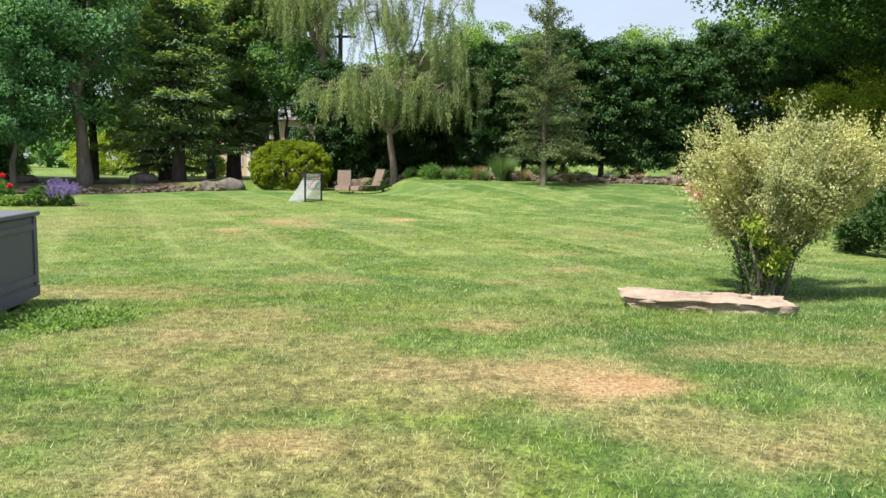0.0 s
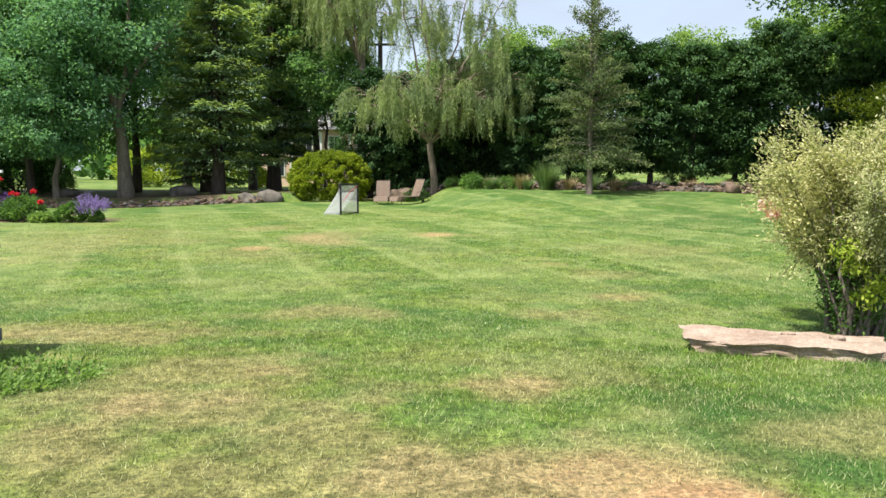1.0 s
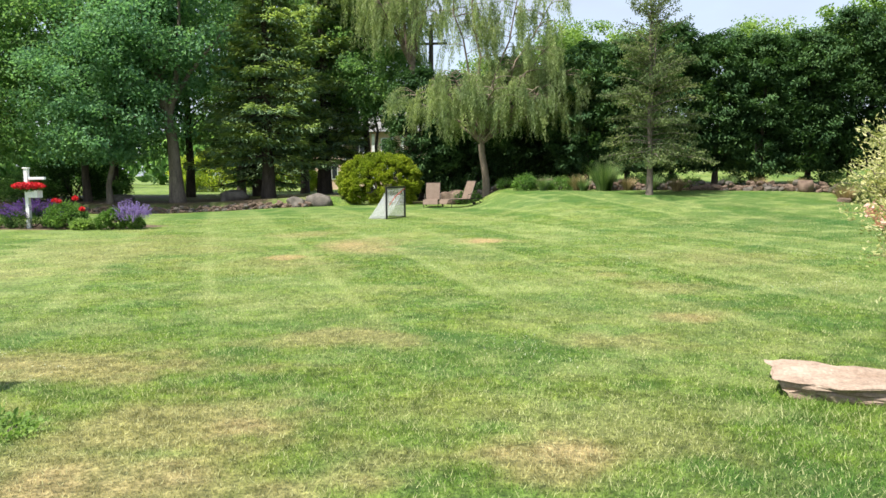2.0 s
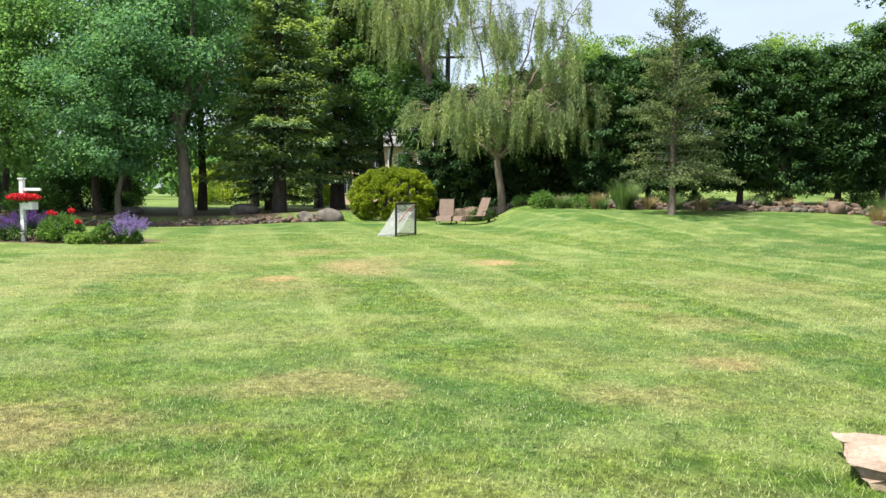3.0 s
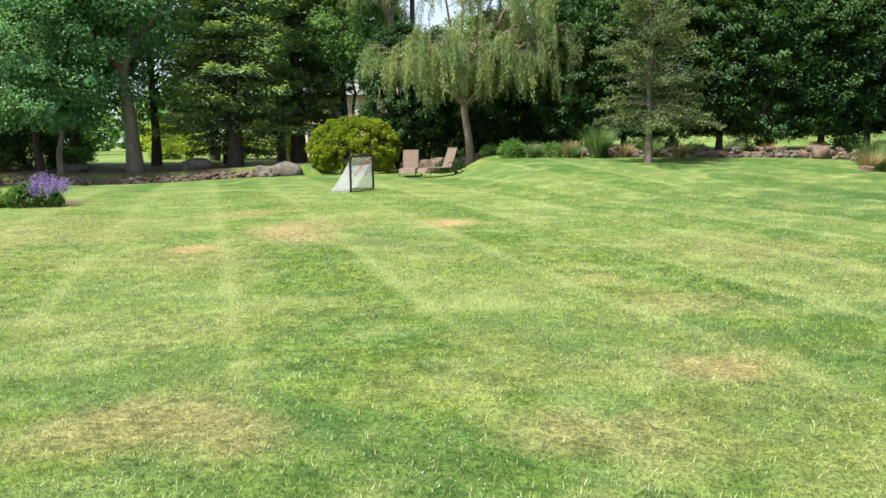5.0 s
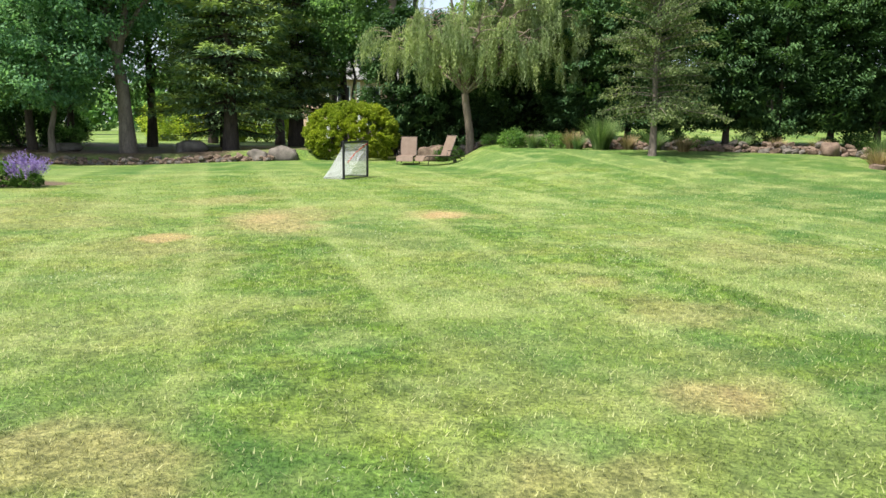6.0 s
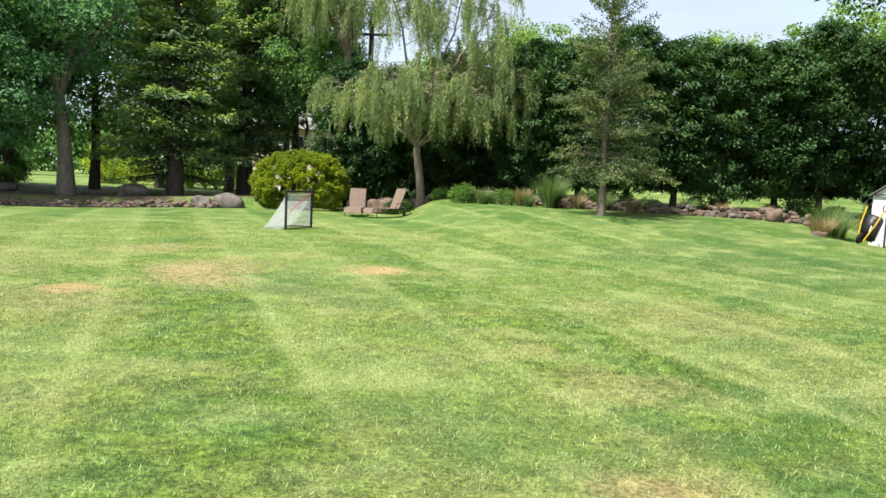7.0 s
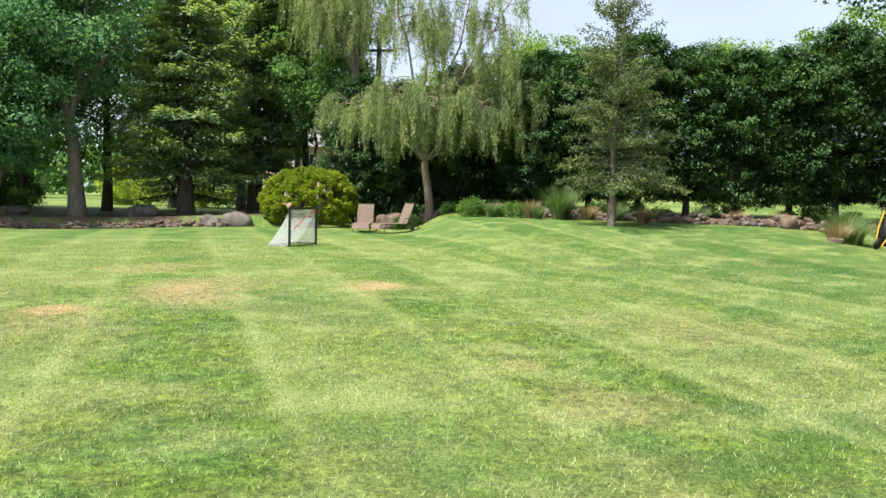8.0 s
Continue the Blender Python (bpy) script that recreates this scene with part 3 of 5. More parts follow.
def hedge_tree(m, seed, height=9.0, radius=1.9, bare=0.65):
    """A tall clipped-looking evergreen with a bare lower trunk and shaggy drooping sprays."""
    rng = np.random.default_rng(seed)
    root = thing("hedge_tree", m, "tall dense dark green evergreen hedge tree with bare lower trunk", "tree", "evergreen hedge row")
    wood = Pile()
    k = np.linspace(0, 1, 8)[:, None]
    wood.tube(wobble(rng, k * np.array([0, 0, height * 0.95]) - np.array([0, 0, 0.2]), 0.08), flare(8, 0.14, 0.03), 8)
    for j in range(5):
        a = rng.uniform(0, 6.28)
        t = np.linspace(0, 1, 5)[:, None]
        wood.tube(np.array([0, 0, rng.uniform(0.8, 1.6)]) + t * np.array([np.cos(a) * 1.2, np.sin(a) * 1.2, rng.uniform(-0.2, 0.5)]), np.linspace(0.03, 0.008, 5), 4)
    under("trunk", wood.mesh("trunk"), BARK_DARK, root, smooth=True)
    n = 380
    z = bare + (height - bare) * rng.uniform(0, 1, n) ** 0.95
    s = (z - bare) / (height - bare)
    prof = radius * np.minimum(1, 0.62 + 1.6 * s) * np.clip((1.04 - s) / 0.3, 0.05, 1) ** 0.5
    a = rng.uniform(0, 2 * np.pi, n)
    r = prof * rng.uniform(0.35, 1.12, n)
    cl = np.stack([r * np.cos(a), r * np.sin(a), z], 1)
    per = 64
    o = np.repeat(cl, per, 0) + ball(rng, n * per, 0.6) * np.array([0.5, 0.5, 0.3]) * np.repeat(rng.uniform(0.6, 1.35, (n, 1)), per, 0)
    aim = np.stack([np.cos(a), np.sin(a), rng.uniform(-0.7, 0.25, n)], 1) + rng.normal(0, 0.3, (n, 3))
    d = np.repeat(aim, per, 0) + rng.normal(0, 0.38, (n * per, 3))
    under("crown", leaf_mesh("crown", leaves(o, d, 0.25, 0.085, rng=rng, flat=0.6)), LEAF_HEDGE, root)
    return root


def willow(m, seed, label, fork, bole_r, limbs, low, twigs, strands, leaf=0.16):
    """A weeping willow. fork: where the bole splits; limbs: end points and radius; low: lowest strand tips."""
    rng = np.random.default_rng(seed)
    root = thing("willow_tree", m, label, "tree")
    wood, pts, dirs, starts = Pile(), [], [], []
    k = np.linspace(0, 1, 7)[:, None]
    bole = np.array([0, 0, -0.1]) + k * (np.array(fork) + np.array([0, 0, 0.1])) + np.array([1.0, 0, 0]) * 0.06 * np.sin(k * 5)
    wood.tube(bole, flare(7, bole_r, bole_r * 0.78), 10)
    t9, t6 = np.linspace(0, 1, 9)[:, None], np.linspace(0, 1, 6)[:, None]
    for tx, ty, tz, r in limbs:
        end = np.array([tx, ty, tz])
        high = tz > 9
        path = bole[-1] + (end - bole[-1]) * np.concatenate([t9 ** (1.0 if high else 0.9), t9, t9 ** (0.85 if high else 0.7)], 1)
        path = wobble(rng, path, 0.10)
        path[0] = bole[-1]
        wood.tube(path, np.linspace(r, 0.02, 9), 6)
        # arching twigs that end in tassels of hanging strands
        for j in range(twigs + (9 if high else 0)):
            u = rng.uniform(0.35 if high else 0.5, 1.0)
            o = np.array([np.interp(u, t9[:, 0], path[:, i]) for i in range(3)])
            a = rng.uniform(0, 2 * np.pi)
            L = rng.uniform(0.6, 1.9) * (1.35 if high else 1.0)
            tw = o + np.array([np.cos(a), np.sin(a) * 0.8, 0]) * L * t6 + np.array([0, 0, 1.0]) * L * (0.5 * t6 - 0.6 * t6 ** 2)
            wood.tube(tw, np.linspace(0.022, 0.005, 6), 4)
            hang = rng.uniform(0.5, 2.6 if high else 2.3)
            for q in range(strands - (3 if high else 0)):
                v = rng.uniform(0.05, 1.0) ** (0.5 if high else 0.4)
                starts.append((np.array([np.interp(v, t6[:, 0], tw[:, i]) for i in range(3)]), hang * rng.uniform(0.45, 1.15), a))
    for o, L, a in starts:
        if o[2] - L < low + rng.uniform(0, 1.2):
            L = max(0.4, o[2] - low - rng.uniform(0, 1.5))
        n = int(27 * L) + 5
        u = np.linspace(0, 1, n)
        sway = rng.normal(0, 0.07, 2)
        pts.append(o + np.stack([(np.cos(a) * 0.2 + sway[0]) * L * u ** 0.6, (np.sin(a) * 0.2 + sway[1]) * L * u ** 0.6, -L * u], 1) + rng.normal(0, 0.045, (n, 3)))
        dirs.append(np.stack([rng.normal(0, 0.45, n), rng.normal(0, 0.45, n), np.full(n, -1.0)], 1))
    under("trunk", wood.mesh("trunk"), BARK_WILLOW, root, smooth=True)
    under("foliage", leaf_mesh("foliage", leaves(np.concatenate(pts), np.concatenate(dirs), leaf, leaf * 0.22, rng=rng)), LEAF_WILLOW, root, "hanging strands of narrow leaves")
    return root


def pear(m, seed=9):
    """A young open tree: straight trunk, rising thin branches, sparse small leaves."""
    rng = np.random.default_rng(seed)
    root = thing("young_tree", m, "young conical tree with straight trunk and sparse dull green leaves", "tree")
    wood, pts = Pile(), []
    H = 9.6
    k = np.linspace(0, 1, 10)[:, None]
    wood.tube(wobble(rng, k * np.array([-0.1, 0, H]) - np.array([0, 0, 0.1]), 0.04), flare(10, 0.13, 0.02), 9)
    # second leader beside the trunk
    t = np.linspace(0, 1, 8)[:, None]
    wood.tube(np.array([0, 0, 3.6]) + t * np.array([0.28, 0.1, 5.4]), np.linspace(0.05, 0.012, 8), 6)
    for j in range(150):
        z = 1.5 + (H - 1.8) * rng.uniform(0, 1) ** 1.15
        s = (z - 1.5) / (H - 1.5)
        L = (2.3 * (1 - s) ** 0.75 + 0.35) * rng.uniform(0.6, 1.1)
        a = rng.uniform(0, 2 * np.pi)
        rise = 0.15 + 0.75 * s
        t = np.linspace(0, 1, 6)[:, None]
        path = np.array([0, 0, z]) + np.array([np.cos(a), np.sin(a), 0]) * L * t + np.array([0, 0, 1.0]) * L * (rise * t - (0.3 * (1 - s)) * t ** 2)
        wood.tube(wobble(rng, path, 0.04), np.linspace(0.012 + 0.008 * L, 0.004, 6), 4)
        n = int((92 if s < 0.6 else 64) * L)
        u = rng.uniform(0.2, 1.05, n)
        at = np.stack([np.interp(u, t[:, 0], path[:, i]) for i in range(3)], 1)
        pts.append(at + rng.normal(0, 1, (n, 3)) * (0.06 + 0.10 * L * (1.1 - u))[:, None] * np.array([1, 1, 0.7]))
    c = np.concatenate(pts)
    under("trunk", wood.mesh("trunk"), BARK, root, smooth=True)
    under("crown", leaf_mesh("crown", leaves(c, rng.normal(size=c.shape) + np.array([0, 0, -0.4]), 0.1, 0.065, rng=rng)), LEAF_PEAR, root)
    return root


def on(x, y, turn=0, scale=1.0):
    m = pose(x, y, gz(x, y), 0, 0, turn)
    return m @ Matrix.Scale(scale, 4) if scale != 1 else m


willow(on(-2.92, 41.9), 5, "weeping willow with forked brown trunk and hanging yellow-green strands", (-0.2, 0, 2.7), 0.21,
       ((-0.75, 0.3, 13.2, 0.11), (-2.3, 0.4, 12.6, 0.08), (2.4, 0.4, 12.2, 0.07), (3.7, -0.2, 10.3, 0.06), (2.2, -0.9, 6.3, 0.09), (-3.9, -0.6, 5.5, 0.08), (0.6, -2.3, 5.8, 0.08), (4.2, 0.6, 5.9, 0.08),
        (3.2, -0.2, 7.6, 0.07), (-1.2, 2.0, 6.6, 0.08), (3.0, 1.2, 7.0, 0.07), (-2.6, -1.5, 6.0, 0.07), (2.6, -1.9, 5.3, 0.07), (1.6, 0.2, 7.0, 0.07), (-3.8, 0.8, 5.1, 0.07), (5.0, 0.2, 5.2, 0.07), (4.5, -0.8, 6.4, 0.07), (4.9, 0.9, 6.0, 0.07), (-1.6, -2.0, 6.2, 0.07)), 2.6, 11, 12)
willow(on(-8.1, 48.0), 6, "tall old willow with pale trailing foliage behind the globe shrub", (0.25, 0, 8.0), 0.32,
       ((0.9, 0.2, 18.0, 0.2), (-1.6, 0.4, 17.0, 0.16), (-3.4, -0.8, 14.0, 0.1), (2.0, -0.6, 14.5, 0.08), (-2.2, -1.8, 12.6, 0.1), (-3.0, 1.6, 15.5, 0.1), (0.6, -2.4, 13.5, 0.09)), 5.6, 12, 11, 0.18)
pear(on(4.7, 36.2))
spruce("spruce_tree", on(-15.9, 44.5), 21, 16.5, 4.6, "large spruce with drooping dark branches and pale shoot tips", bare=0.15)
spruce("spruce_tree", on(-14.1, 49.8), 22, 19.0, 3.9, "tall dark spruce standing in the wood", bare=0.12)
spruce("spruce_tree", on(-20.0, 53.5), 23, 20.0, 4.6, "tall dark spruce standing in the wood", tips=False)

# hedge: a few models, then copies along the row
hedges = [hedge_tree(on(4.4, 42.4), 31, 7.3), hedge_tree(on(6.5, 42.0), 32, 7.8), hedge_tree(on(8.7, 42.3), 33, 7.5)]
hr = random.Random(4)
copy_thing(hedges[1], on(2.3, 42.8, 70)).scale = (0.95, 0.95, 0.92)
for i in range(11):
    s = hr.uniform(0.96, 1.07)
    copy_thing(hedges[(i * 2 + i // 3) % 3], on(10.8 + 2.15 * i, 42.1 - 0.1 * i + hr.uniform(-0.4, 0.4), hr.uniform(0, 360))).scale = (1, 1, s)
for i in range(6):
    copy_thing(hedges[(i + 1) % 3], on(-7.2 + 1.75 * i, 46.6 + hr.uniform(-0.7, 0.7), hr.uniform(0, 360))).scale = (1, 1, hr.uniform(0.82, 1.0))

# maple and the wood behind it
broadleaf("maple_tree", on(-20.35, 42.2), 41, 17.0, 0.37, (5.2, 4.6, 6.2), 0.24, LEAF_MAPLE, BARK, "large maple with stout forked grey trunk and spreading crown", count=30000, clumps=150, bare=0.37, shift=(-1.7, 0, 0),
          stem=[(0, 0, -0.15), (-0.05, 0, 1.6), (-0.18, 0, 3.4), (-0.4, 0, 5.1), (-0.95, 0.1, 7.0), (-1.75, 0.2, 9.0), (-2.15, 0.3, 11.0), (-2.35, 0.3, 13.0), (-2.4, 0.3, 14.6)],
          limbs=[(0.25, (-0.36, 0, 4.8), (-0.05, 0.05, 5.9), (0.2, 0.2, 7.6), (0.35, 0.3, 10.0), (0.5, 0.3, 13.0)), (0.16, (0.0, 0.05, 5.7), (0.9, 0.15, 7.1), (1.9, 0.3, 8.3), (3.2, 0.4, 9.8))])
wood_a = broadleaf("wood_tree", on(-27.0, 44.0), 42, 15.0, 0.22, (5.0, 5.0, 6.2), 0.26, LEAF_WOOD, BARK_DARK, "tall leafy woodland tree with dark trunk", count=19000, clumps=180, group="woodland trees", bare=0.17)
wood_b = broadleaf("wood_tree", on(-24.5, 52.0), 43, 20.0, 0.28, (5.0, 5.0, 8.4), 0.28, LEAF_WOOD, BARK_DARK, "tall leafy woodland tree with dark trunk", count=20000, clumps=190, group="woodland trees", bare=0.16)
for j, (x, y, tr, sc) in enumerate([(-30, 52, 40, 1.0), (-33, 43, 200, 0.9), (-38, 50, 100, 1.1), (-18.5, 59, 80, 1.05), (-44, 44, 160, 1.0), (-25, 62, 300, 1.1), (-31, 36, 10, 0.75)]):
    copy_thing((wood_a, wood_b)[j % 2], on(x, y, tr)).scale = (sc, sc, sc)
tall_a = broadleaf("tall_tree", on(-11.7, 52.0), 45, 19.0, 0.24, (3.9, 3.9, 6.6), 0.24, LEAF_WOOD, BARK_DARK, "tall tree with bare dark trunk and high crown", count=20000, clumps=150, group="woodland trees", bare=0.2)
broadleaf("low_tree", on(-10.6, 50.0), 46, 9.4, 0.14, (3.3, 3.0, 2.7), 0.2, LEAF_WOOD, BARK_DARK, "lower leafy tree in front of the house", count=16000, clumps=110, group="woodland trees", bare=0.3)
copy_thing(tall_a, on(-14.6, 59.5, 140))
bright_a = broadleaf("background_tree", on(2.2, 60.0), 44, 11.4, 0.25, (4.5, 4.5, 4.6), 0.24, LEAF_BRIGHT, BARK_DARK, "sunlit pale green tree beyond the hedge", count=27000, clumps=170, group="trees beyond the hedge", bare=0.45, clump=1.35, reach=0.82)
for j, (x, y, tr, sc) in enumerate([(9, 68, 50, 1.05), (16.5, 64, 110, 1.0), (24, 62, 220, 1.15), (33, 60, 10, 1.45), (42, 62, 80, 1.3), (-4.5, 66, 150, 1.0)]):
    copy_thing(bright_a, on(x, y, tr)).scale = (sc, sc, sc)

# ---- shrubs and flowers ----
def mound(name, m, seed, rx, ry, h, leaf, wide, material, count, label, category="shrub", lumps=70, group="", shaggy=0.16, bottom=-0.1, loose=1.0):
    """A dense rounded bush: lumps of leaves over short stems."""
    rng = np.random.default_rng(seed)
    root = thing(name, m, label, category, group)
    stems = Pile()
    for j in range(9):
        a = rng.uniform(0, 6.28)
        t = np.linspace(0, 1, 5)[:, None]
        stems.tube(t * np.array([np.cos(a) * rx * 0.55, np.sin(a) * ry * 0.55, h * 0.7]) + np.array([0, 0, -0.03]), np.linspace(0.012 + 0.012 * h, 0.006, 5), 5)
    under("stem", stems.mesh("stem"), BARK_DARK, root)
    d = rng.normal(size=(lumps * 3, 3))
    d /= np.linalg.norm(d, axis=1, keepdims=True)
    d = d[d[:, 2] > -0.7][:lumps * 2]
    zc = h * 0.42
    cc = d * np.array([rx, ry, h * 0.58]) * rng.uniform(0.72, 1.0, (len(d), 1)) ** loose + np.array([0, 0, zc])
    per = count // len(cc)
    o = np.repeat(cc, per, 0) + ball(rng, per * len(cc), 0.55) * shaggy * (rx + ry) / 2 * np.repeat(rng.uniform(0.6, 1.4, (len(cc), 1)), per, 0)
    o = o[o[:, 2] > bottom]
    dd = (o - np.array([0, 0, zc])) / np.array([rx, ry, h]) + rng.normal(0, 0.5, o.shape) + np.array([0, 0, 0.2])
    under("foliage", leaf_mesh("foliage", leaves(o, dd, leaf, wide, rng=rng, flat=0.4)), material, root)
    return root


def tussock(name, m, seed, radius, h, blades, material, label, droop=0.5, group="", category="ornamental grass"):
    """A clump of long arching blades."""
    rng = np.random.default_rng(seed)
    root = thing(name, m, label, category, group)
    n, k = blades, 5
    a = rng.uniform(0, 2 * np.pi, n)
    r0 = radius * 0.35 * rng.uniform(0, 1, n) ** 0.5
    L = h * rng.uniform(0.6, 1.1, n)
    sp = rng.uniform(0.1, 1.0, n) * radius
    t = np.linspace(0, 1, k)
    out = r0[:, None] + sp[:, None] * t ** 1.6
    z = L[:, None] * (t - droop * 0.35 * (sp / radius)[:, None] * t ** 3)
    c = np.stack([out * np.cos(a)[:, None], out * np.sin(a)[:, None], z], -1)
    w = (0.012 * (1.05 - t))[None, :, None] * np.stack([-np.sin(a + 0.7), np.cos(a + 0.7), np.zeros(n)], -1)[:, None]
    v = np.stack([c - w, c + w], 2).reshape(-1, 3)
    i = (np.arange(n)[:, None] * k * 2 + np.arange(k - 1)[None] * 2).reshape(-1, 1)
    under("blade_clump", mesh_np("blade_clump", v, i + np.array([[0, 1, 3, 2]])), material, root)
    return root


def spikes(parent, rng, n, rx, ry, h0, h1, material, name="flower_spike", size=0.035):
    """Upright flower spikes, each a stem of small petals."""
    c = []
    for j in range(n):
        a, r = rng.uniform(0, 6.28), rng.uniform(0, 1) ** 0.5
        top = rng.uniform(h0, h1) * (1.1 - 0.3 * r)
        L = rng.uniform(0.12, 0.24)
        q = 22
        u = rng.uniform(0, 1, q)
        c.append(np.stack([rx * r * np.cos(a) * (0.8 + 0.35 * u), ry * r * np.sin(a) * (0.8 + 0.35 * u), top - L * (1 - u)], 1) + rng.normal(0, 0.014, (q, 3)))
    c = np.concatenate(c)
    return under(name, leaf_mesh(name, leaves(c, rng.normal(size=c.shape) + np.array([0, 0, 0.6]), size, size * 0.7, rng=rng)), material, parent, "spikes of small violet flowers")


def blooms(parent, rng, spots_at, radius, material, label, name="flower"):
    for q in spots_at:
        c = np.array(q) + ball(rng, 90, 0.5) * radius * np.array([1, 1, 0.75])
        under(name, leaf_mesh(name, leaves(c, c - np.array(q) + rng.normal(0, 0.02, c.shape), radius * 0.7, radius * 0.6, rng=rng)), material, parent, label)


def dappled_willow(m, seed=17):
    """A many-stemmed vase-shaped shrub with cream and green leaves."""
    rng = np.random.default_rng(seed)
    root = thing("dappled_willow_shrub", m, "vase-shaped shrub with cream and pale green dappled leaves", "shrub")
    wood, pts, dr, low = Pile(), [], [], []
    for j in range(60):
        a = rng.uniform(0, 6.28)
        r = rng.uniform(0.15, 1.0) ** 0.7
        end = np.array([0.42 + 1.42 * r * np.cos(a), 1.25 * r * np.sin(a), rng.uniform(1.65, 2.25) - 0.42 * r * r])
        base = np.array([rng.normal(0, 0.13), rng.normal(0, 0.10), -0.05])
        t = np.linspace(0, 1, 8)[:, None]
        path = base + (end - base) * np.concatenate([t ** 1.25, t ** 1.25, t ** 0.85], 1)
        path = wobble(rng, path, 0.03)
        wood.tube(path, np.linspace(rng.uniform(0.014, 0.032), 0.004, 8), 5)
        for q in range(15):
            u = rng.uniform(0.42, 1.0)
            o = np.array([np.interp(u, t[:, 0], path[:, i]) for i in range(3)])
            d = np.array([np.cos(a), np.sin(a), 0.9]) + rng.normal(0, 0.7, 3)
            d /= np.linalg.norm(d)
            L = rng.uniform(0.16, 0.48)
            tw = o + d * L * np.linspace(0, 1, 4)[:, None]
            wood.tube(tw, np.linspace(0.005, 0.002, 4), 3)
            n = 84
            s = rng.uniform(0.1, 1.05, n)
            pts.append(o + d * (L * s)[:, None] + rng.normal(0, 0.045, (n, 3)))
            dr.append(d + rng.normal(0, 0.7, (n, 3)))
        n = 85
        s = rng.uniform(0.05, 0.55, n)
        low.append(np.stack([np.interp(s, t[:, 0], path[:, i]) for i in range(3)], 1) + rng.normal(0, 0.07, (n, 3)))
    under("stem", wood.mesh("stem"), BARK, root, "grey-brown woody stems", True)
    c, d = np.concatenate(pts), np.concatenate(dr)
    under("foliage", leaf_mesh("foliage", leaves(c, d, 0.047, 0.018, rng=rng)), LEAF_DAPPLE, root)
    c = np.concatenate(low)
    under("inner_foliage", leaf_mesh("inner_foliage", leaves(c, rng.normal(size=c.shape), 0.06, 0.024, rng=rng)), LEAF_SHRUB, root, "greener leaves low on the stems")
    c = np.concatenate([np.array(q) + ball(rng, 120, 0.7) * np.array([0.18, 0.15, 0.13]) for q in ((-0.2, -0.45, 0.78), (-0.32, -0.5, 0.95), (0.02, -0.5, 0.6), (-0.05, -0.42, 0.45))])
    under("lime_shoot", leaf_mesh("lime_shoot", leaves(c, rng.normal(size=c.shape) + np.array([0, 0, 0.6]), 0.07, 0.03, rng=rng)), LEAF_LIME, root, "lime-yellow shoots")
    c = np.concatenate([np.array(q) + ball(rng, 70, 0.7) * 0.09 for q in ((-0.98, -0.1, 1.36), (-0.93, -0.2, 1.27))])
    under("pink_tip", leaf_mesh("pink_tip", leaves(c, rng.normal(size=c.shape), 0.055, 0.03, rng=rng)), PETAL_PINK, root, "pale pink leaf tips")
    return root


dappled_willow(on(4.0, 9.35))
mound("dark_shrub", on(9.0, 14.6), 52, 1.3, 1.2, 1.25, 0.10, 0.055, LEAF_DARK, 9000, "dark green leafy shrub on the lawn's edge")
mound("globe_shrub", on(-8.75, 42.4), 53, 2.3, 2.2, 2.75, 0.13, 0.045, LEAF_GLOBE, 80000, "large clipped golden-green globe shrub", lumps=270, shaggy=0.075, loose=0.45)
mound("leafy_shrub", on(13.45, 26.9) @ pose(0, 0, -0.17), 54, 1.75, 1.45, 1.75, 0.1, 0.04, LEAF_SHRUB, 26000, "loose mid-green leafy shrub beside the shed", lumps=42, shaggy=0.22, loose=2.2)
mound("golden_shrub", on(-30.6, 69.0), 55, 4.6, 2.6, 3.6, 0.2, 0.1, LEAF_LIME, 14000, "sunlit golden-green shrub beyond the wood")
mound("golden_shrub", on(-23.0, 68.0), 56, 3.2, 2.4, 2.4, 0.2, 0.1, LEAF_LIME, 9000, "sunlit golden-green shrub beyond the wood")
broadleaf("overhanging_tree", on(20.4, 33.5), 57, 18.0, 0.4, (8.4, 8.2, 6.2), 0.22, LEAF_SHADE, BARK_DARK, "large spreading shade tree overhanging the shed", count=90000, clumps=280, bare=0.33, clump=1.45, reach=0.85)
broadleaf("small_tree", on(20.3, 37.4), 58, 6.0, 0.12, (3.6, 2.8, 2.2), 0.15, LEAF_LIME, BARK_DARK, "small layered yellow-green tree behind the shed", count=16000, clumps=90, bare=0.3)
broadleaf("understorey_tree", on(-23.7, 41.0), 59, 9.5, 0.16, (4.3, 3.8, 3.9), 0.2, LEAF_MAPLE, BARK, "understorey maple with low pale green foliage", count=30000, clumps=140, bare=0.26)

ur = random.Random(8)
under_a = mound("understorey_shrub", on(-30, 47), 61, 2.0, 1.7, 2.6, 0.2, 0.1, LEAF_DARK, 4500, "dark woodland understorey shrub", group="understorey shrubs", shaggy=0.3)
under_b = mound("understorey_shrub", on(-3.5, 47.5), 62, 1.6, 1.5, 2.0, 0.18, 0.09, LEAF_WOOD, 4200, "dark woodland understorey shrub", group="understorey shrubs", shaggy=0.3)
for j, (x, y) in enumerate([(-34, 50), (-38, 46), (-42, 52), (-46, 48), (-36, 42), (-29.5, 50.5), (-32, 54), (-33, 45.5), (-39, 56), (-30.5, 43.5), (-7, 49), (-5, 47), (-1.2, 47.2), (0.8, 47.6), (-50, 40), (-41, 38)]):
    s = ur.uniform(0.7, 1.15)
    copy_thing((under_a, under_b)[j % 2], on(x, y, ur.uniform(0, 360))).scale = (s, s, s * ur.uniform(0.75, 1.1))


